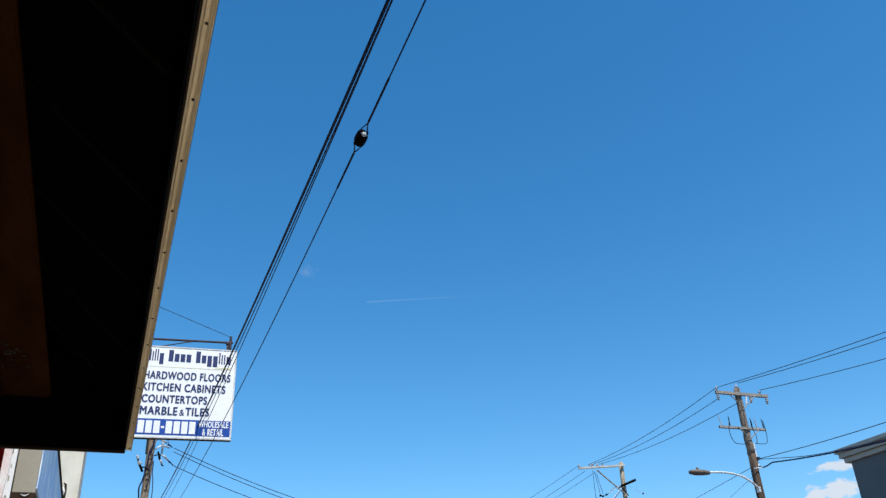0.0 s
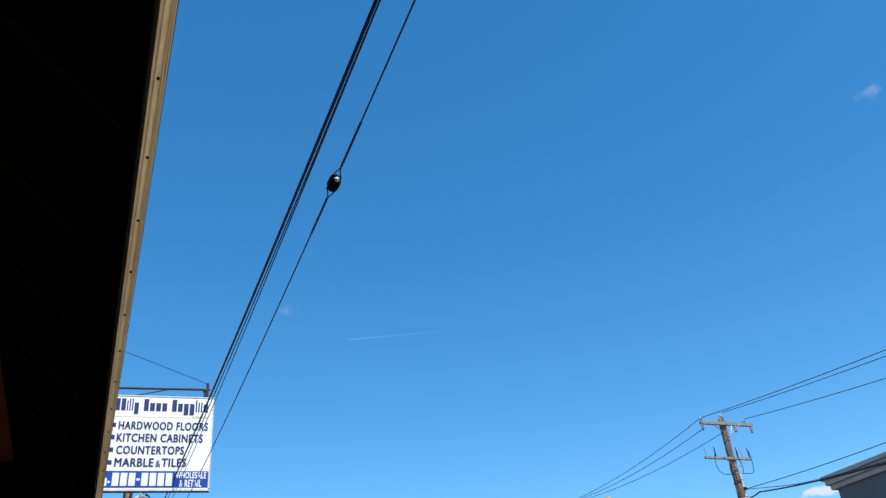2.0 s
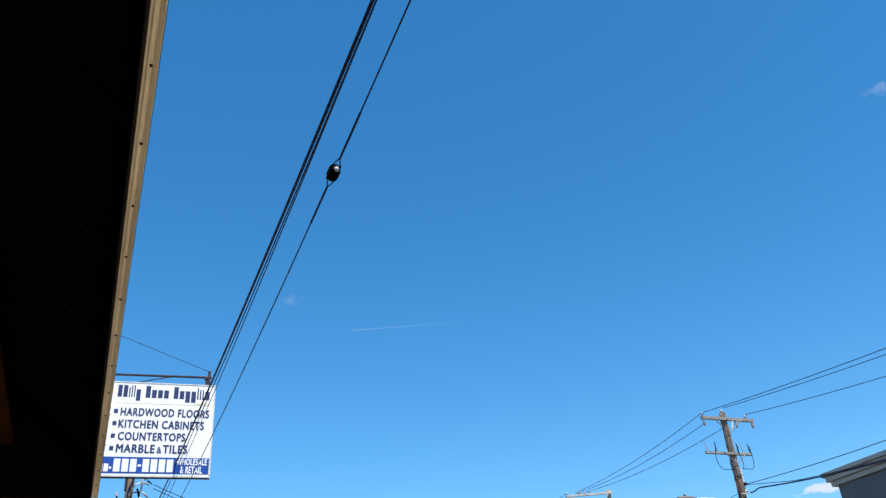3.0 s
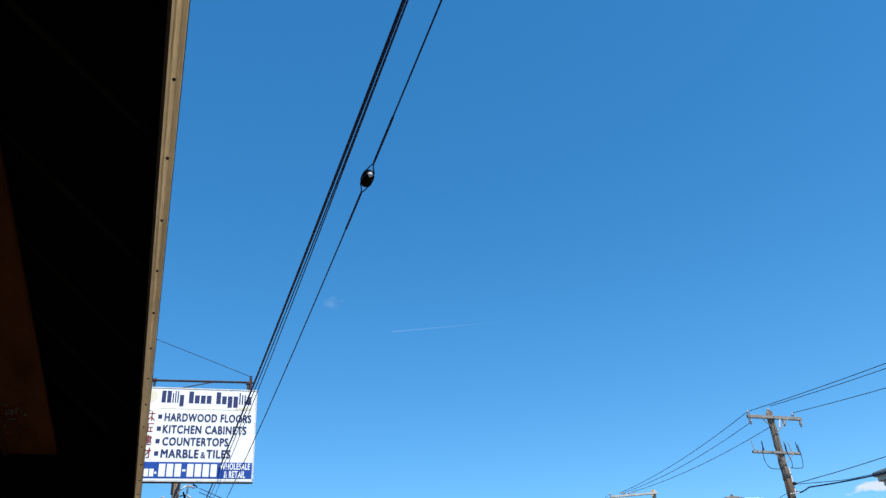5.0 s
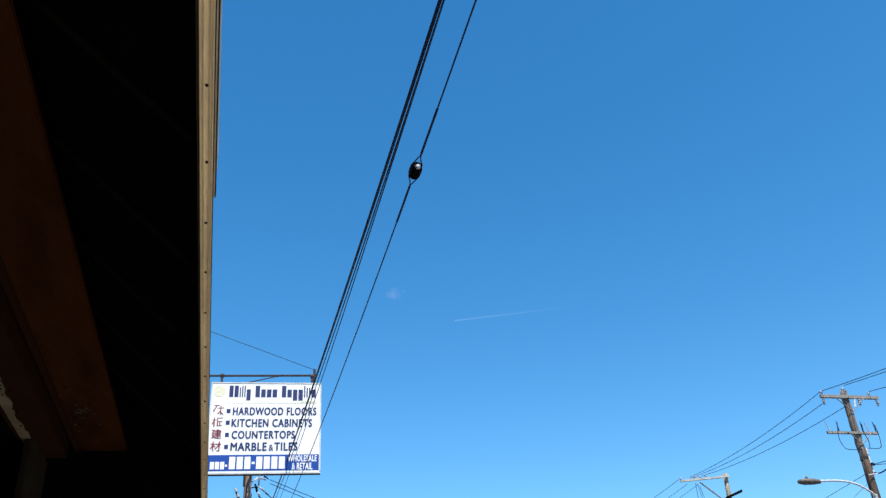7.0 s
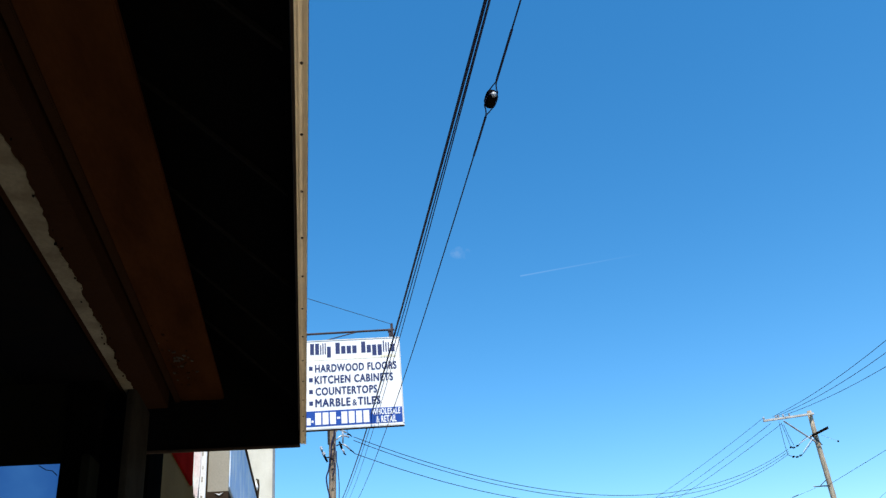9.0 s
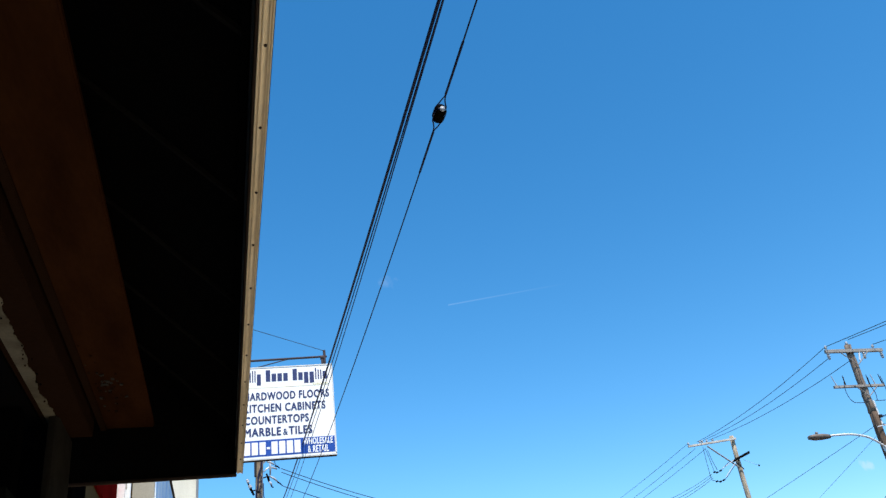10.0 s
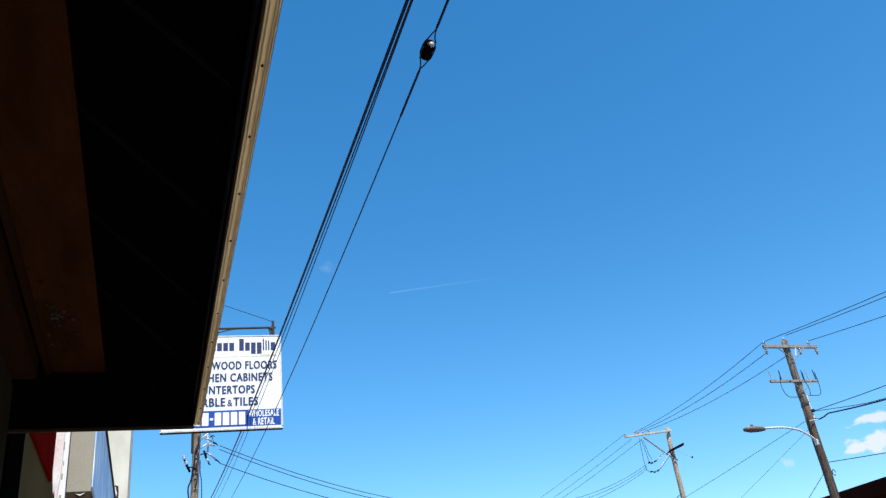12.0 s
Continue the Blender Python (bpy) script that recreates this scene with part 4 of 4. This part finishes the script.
# three wires crossing the road from the pole on the shop side
for az, bz, drop in ((7.66, 9.93, 1.88), (7.56, 9.82, 1.92), (7.20, 9.72, 1.92)):
    span("crossing_wire", (1.38, P3Y - 0.18, az), (23.02, P2Y - 0.3, bz), drop, 0.0095, "thin wire sagging across the road between two poles", count=48)
C = "dark service cable from the roadside pole"
span("service_cable", (21.95, 24.85, 8.52), (21.95, -5.0, 10.17), 1.035, 0.013, C, count=40)
hang = sag((21.95, 24.22, 8.235), (21.95, 0.2, 9.730), 1.34, 40)
loop = [(21.82, 25.0, 8.420), (21.88, 24.93, 8.300), (21.95, 24.84, 8.220), (21.95, 24.72, 8.182), (21.95, 24.58, 8.182), (21.95, 24.45, 8.195), (21.95, 24.34, 8.220)]
tagged(finish("service_cable", tube(smooth(loop) + hang, 0.024, 8), M["cable"], smooth=True), "thick black cable with a drip loop at the roadside pole", "cable", "overhead wires")
lashed = [p + Vector((0, 0, 0.045)) for p in hang[5:]]
tagged(finish("service_cable", tube(smooth([(21.92, 24.82, 8.495), (21.95, 23.47, 8.217), (21.95, 22.42, 8.018)] + lashed, 3), 0.012, 6), M["cable"], smooth=True), "thin cable joining the thick one", "cable", "overhead wires")
span("service_cable", (21.84, P1Y - 0.1, 6.69), (22.1, P1Y - 46, 6.15), 1.55, 0.014, C, count=40)
span("service_cable", (21.66, P1Y - 0.1, 8.25), (P2X - 0.3, P2Y - 0.1, 8.2), 0.02, 0.009, C)
span("service_cable", (21.66, P1Y - 0.1, 7.98), (33.4, P2Y + 10.8, 8.11), 0.02, 0.006, C)
span("service_cable", (21.66, P1Y - 0.1, 6.46), (19.3, P1Y + 0.1, 4.4), 0.02, 0.010, C)
span("service_wire", (23.96, P2Y - 0.2, 8.06), (14.0, P2Y - 0.2, 5.65), 0.12, 0.006, "faint wire leaving the low arm of the pole")
span("wire_splice", (22.98, P2Y - 0.22, 7.79), (22.66, P2Y - 0.22, 7.70), 0.0, 0.022, "dark splice on a faint wire")

# ---- buildings across the road ----
far = thing("building", "grey building with a beige stepped cornice", "building", (33, 20, 0))
FX, FY = 27.85, 27.0
part("wall", local(far, box((FX + 0.35, 8.0, -0.15), (42.0, FY - 0.45, 9.1))), M["grey_wall"], far, "smooth grey painted wall")
for dx, z0, z1 in ((0.0, 9.48, 9.66), (0.10, 9.28, 9.48), (0.22, 9.08, 9.28)):
    part("cornice", local(far, box((FX + dx, 7.8, z0), (42.2, FY - dx, z1))), M["cornice"], far, "beige cornice step", 0.02)
low = thing("building", "low building with a dark brown metal roof edge", "building", (26, 20, 0))
part("wall", local(low, box((24.9, 4.0, -0.15), (28.2, 28.0, 5.6))), M["grey_wall"], low)
part("roof_edge", local(low, box((24.0, 3.6, 5.55), (28.3, 29.5, 6.08))), M["dark_roof"], low, "dark brown roof edge", 0.02)

# Unseen walls added to keep low sky light from reaching under the awning.
for y0, y1, hgt in ((-70.0, 3.0, 5.2), (31.0, 120.0, 5.0)):
    tagged(finish("wall_light_block", box((26.5, y0, -0.15), (36.0, y1, hgt)), M["grey_wall"]), "plain grey unseen wall added to block low sky light", "wall", kind="structure")

# ---- sky ----
def cloud(name, way, dist, wide, high, material, label):
    at = Vector((0, 0.5, 1.5)) + Vector(way).normalized() * dist
    bm = bmesh.new()
    bmesh.ops.create_grid(bm, x_segments=12, y_segments=8, size=1)
    for v in bm.verts:
        v.co.z = -0.12 * v.co.length_squared
    ob = finish(name, bm, material)
    face = (Vector((0, 0.5, 1.5)) - at).to_track_quat("Z", "Y").to_matrix().to_4x4()
    ob.matrix_world = Matrix.Translation(at) @ face @ Matrix.Diagonal((wide, high, wide, 1))
    return tagged(ob, label, "cloud", kind="structure")

PX = 1 / 1470.0
cloud("backdrop_cloud", (0.7190, 0.6675, 0.1937), 2400, 2400 * 100 * PX, 2400 * 16 * PX, cloud_mat("cloud_mid", 7.7, 0.85, 0.43, 0.56, (1.5, 0.5, 1)), "small white fair-weather cloud")
cloud("backdrop_cloud", (0.7165, 0.6765, 0.1702), 2420, 2420 * 105 * PX, 2420 * 26 * PX, cloud_mat("cloud_low", 3.1, 0.9, 0.43, 0.55, (1.8, 0.7, 1)), "small white fair-weather cloud")
cloud("backdrop_cloud", (0.6455, 0.7453, 0.1668), 2400, 2400 * 18 * PX, 2400 * 15 * PX, cloud_mat("cloud_far", 5.2, 0.3, 0.42, 0.65, (1.3, 0.6, 1)), "faint small puff of cloud")
cloud("backdrop_cloud", (0.8025, 0.508, 0.6235), 2400, 2400 * 34 * PX, 2400 * 20 * PX, cloud_mat("wisp_high", 9.4, 0.16, 0.45, 0.75, (1.2, 0.8, 1)), "faint wisp of cloud")
cloud("backdrop_cloud", (0.186, 0.883, 0.4535), 2400, 2400 * 34 * PX, 2400 * 18 * PX, cloud_mat("wisp_mid", 2.2, 0.09, 0.45, 0.75, (1.2, 0.8, 1)), "faint wisp of cloud")


TRAIL_A, TRAIL_B = Vector((0.256, 0.872, 0.4172)), Vector((0.392, 0.820, 0.4195))


def trail_mat():
    m = bpy.data.materials.new("vapour_trail")
    m.use_nodes = True
    nn, l = m.node_tree.nodes, m.node_tree.links
    nn.remove(nn["Principled BSDF"])
    co, sp = nn.new("ShaderNodeTexCoord"), nn.new("ShaderNodeSeparateXYZ")
    l.new(co.outputs["Object"], sp.inputs[0])
    fade = nn.new("ShaderNodeMapRange")
    fade.inputs["From Min"].default_value, fade.inputs["From Max"].default_value = 1.0, -0.9
    fade.inputs["To Min"].default_value, fade.inputs["To Max"].default_value = 0.0, 0.095
    l.new(sp.outputs["X"], fade.inputs["Value"])
    nz = nn.new("ShaderNodeTexNoise")
    nz.inputs["Scale"].default_value, nz.inputs["Detail"].default_value = 9, 4
    l.new(co.outputs["Object"], nz.inputs["Vector"])
    edge = nn.new("ShaderNodeMath")
    edge.operation = "ABSOLUTE"
    l.new(sp.outputs["Y"], edge.inputs[0])
    soft = nn.new("ShaderNodeMapRange")
    soft.inputs["From Min"].default_value, soft.inputs["From Max"].default_value = 1.0, 0.1
    l.new(edge.outputs[0], soft.inputs["Value"])
    a, b = nn.new("ShaderNodeMath"), nn.new("ShaderNodeMath")
    a.operation = b.operation = "MULTIPLY"
    l.new(fade.outputs[0], a.inputs[0]); l.new(soft.outputs[0], a.inputs[1])
    l.new(a.outputs[0], b.inputs[0]); l.new(nz.outputs["Fac"], b.inputs[1])
    b.use_clamp = True
    g = nn.new("ShaderNodeMath"); g.operation = "MULTIPLY"; g.inputs[1].default_value = 1.7; g.use_clamp = True
    l.new(b.outputs[0], g.inputs[0])
    em, tr, mx = nn.new("ShaderNodeEmission"), nn.new("ShaderNodeBsdfTransparent"), nn.new("ShaderNodeMixShader")
    em.inputs["Color"].default_value, em.inputs["Strength"].default_value = (0.75, 0.88, 1.0, 1), 0.9
    l.new(g.outputs[0], mx.inputs[0]); l.new(tr.outputs[0], mx.inputs[1]); l.new(em.outputs[0], mx.inputs[2])
    l.new(mx.outputs[0], nn["Material Output"].inputs["Surface"])
    return m


ta, tb = TRAIL_A * 2300, TRAIL_B * 2300
eye0 = Vector((0, 0.5, 1.5))
mid, xdir = (ta + tb) / 2, (tb - ta)
zdir = (-mid).normalized()
xd = (xdir - zdir * xdir.dot(zdir)).normalized()
yd = zdir.cross(xd)
bm = bmesh.new()
bmesh.ops.create_grid(bm, x_segments=20, y_segments=2, size=1)
trail = finish("backdrop_vapour_trail", bm, trail_mat())
rot = Matrix((xd, yd, zdir)).transposed().to_4x4()
trail.matrix_world = Matrix.Translation(eye0 + mid) @ rot @ Matrix.Diagonal((xdir.length / 2, 2300 * 1.7 * PX, 1, 1))
tagged(trail, "thin white vapour trail fading along its length", "vapour trail", kind="structure")
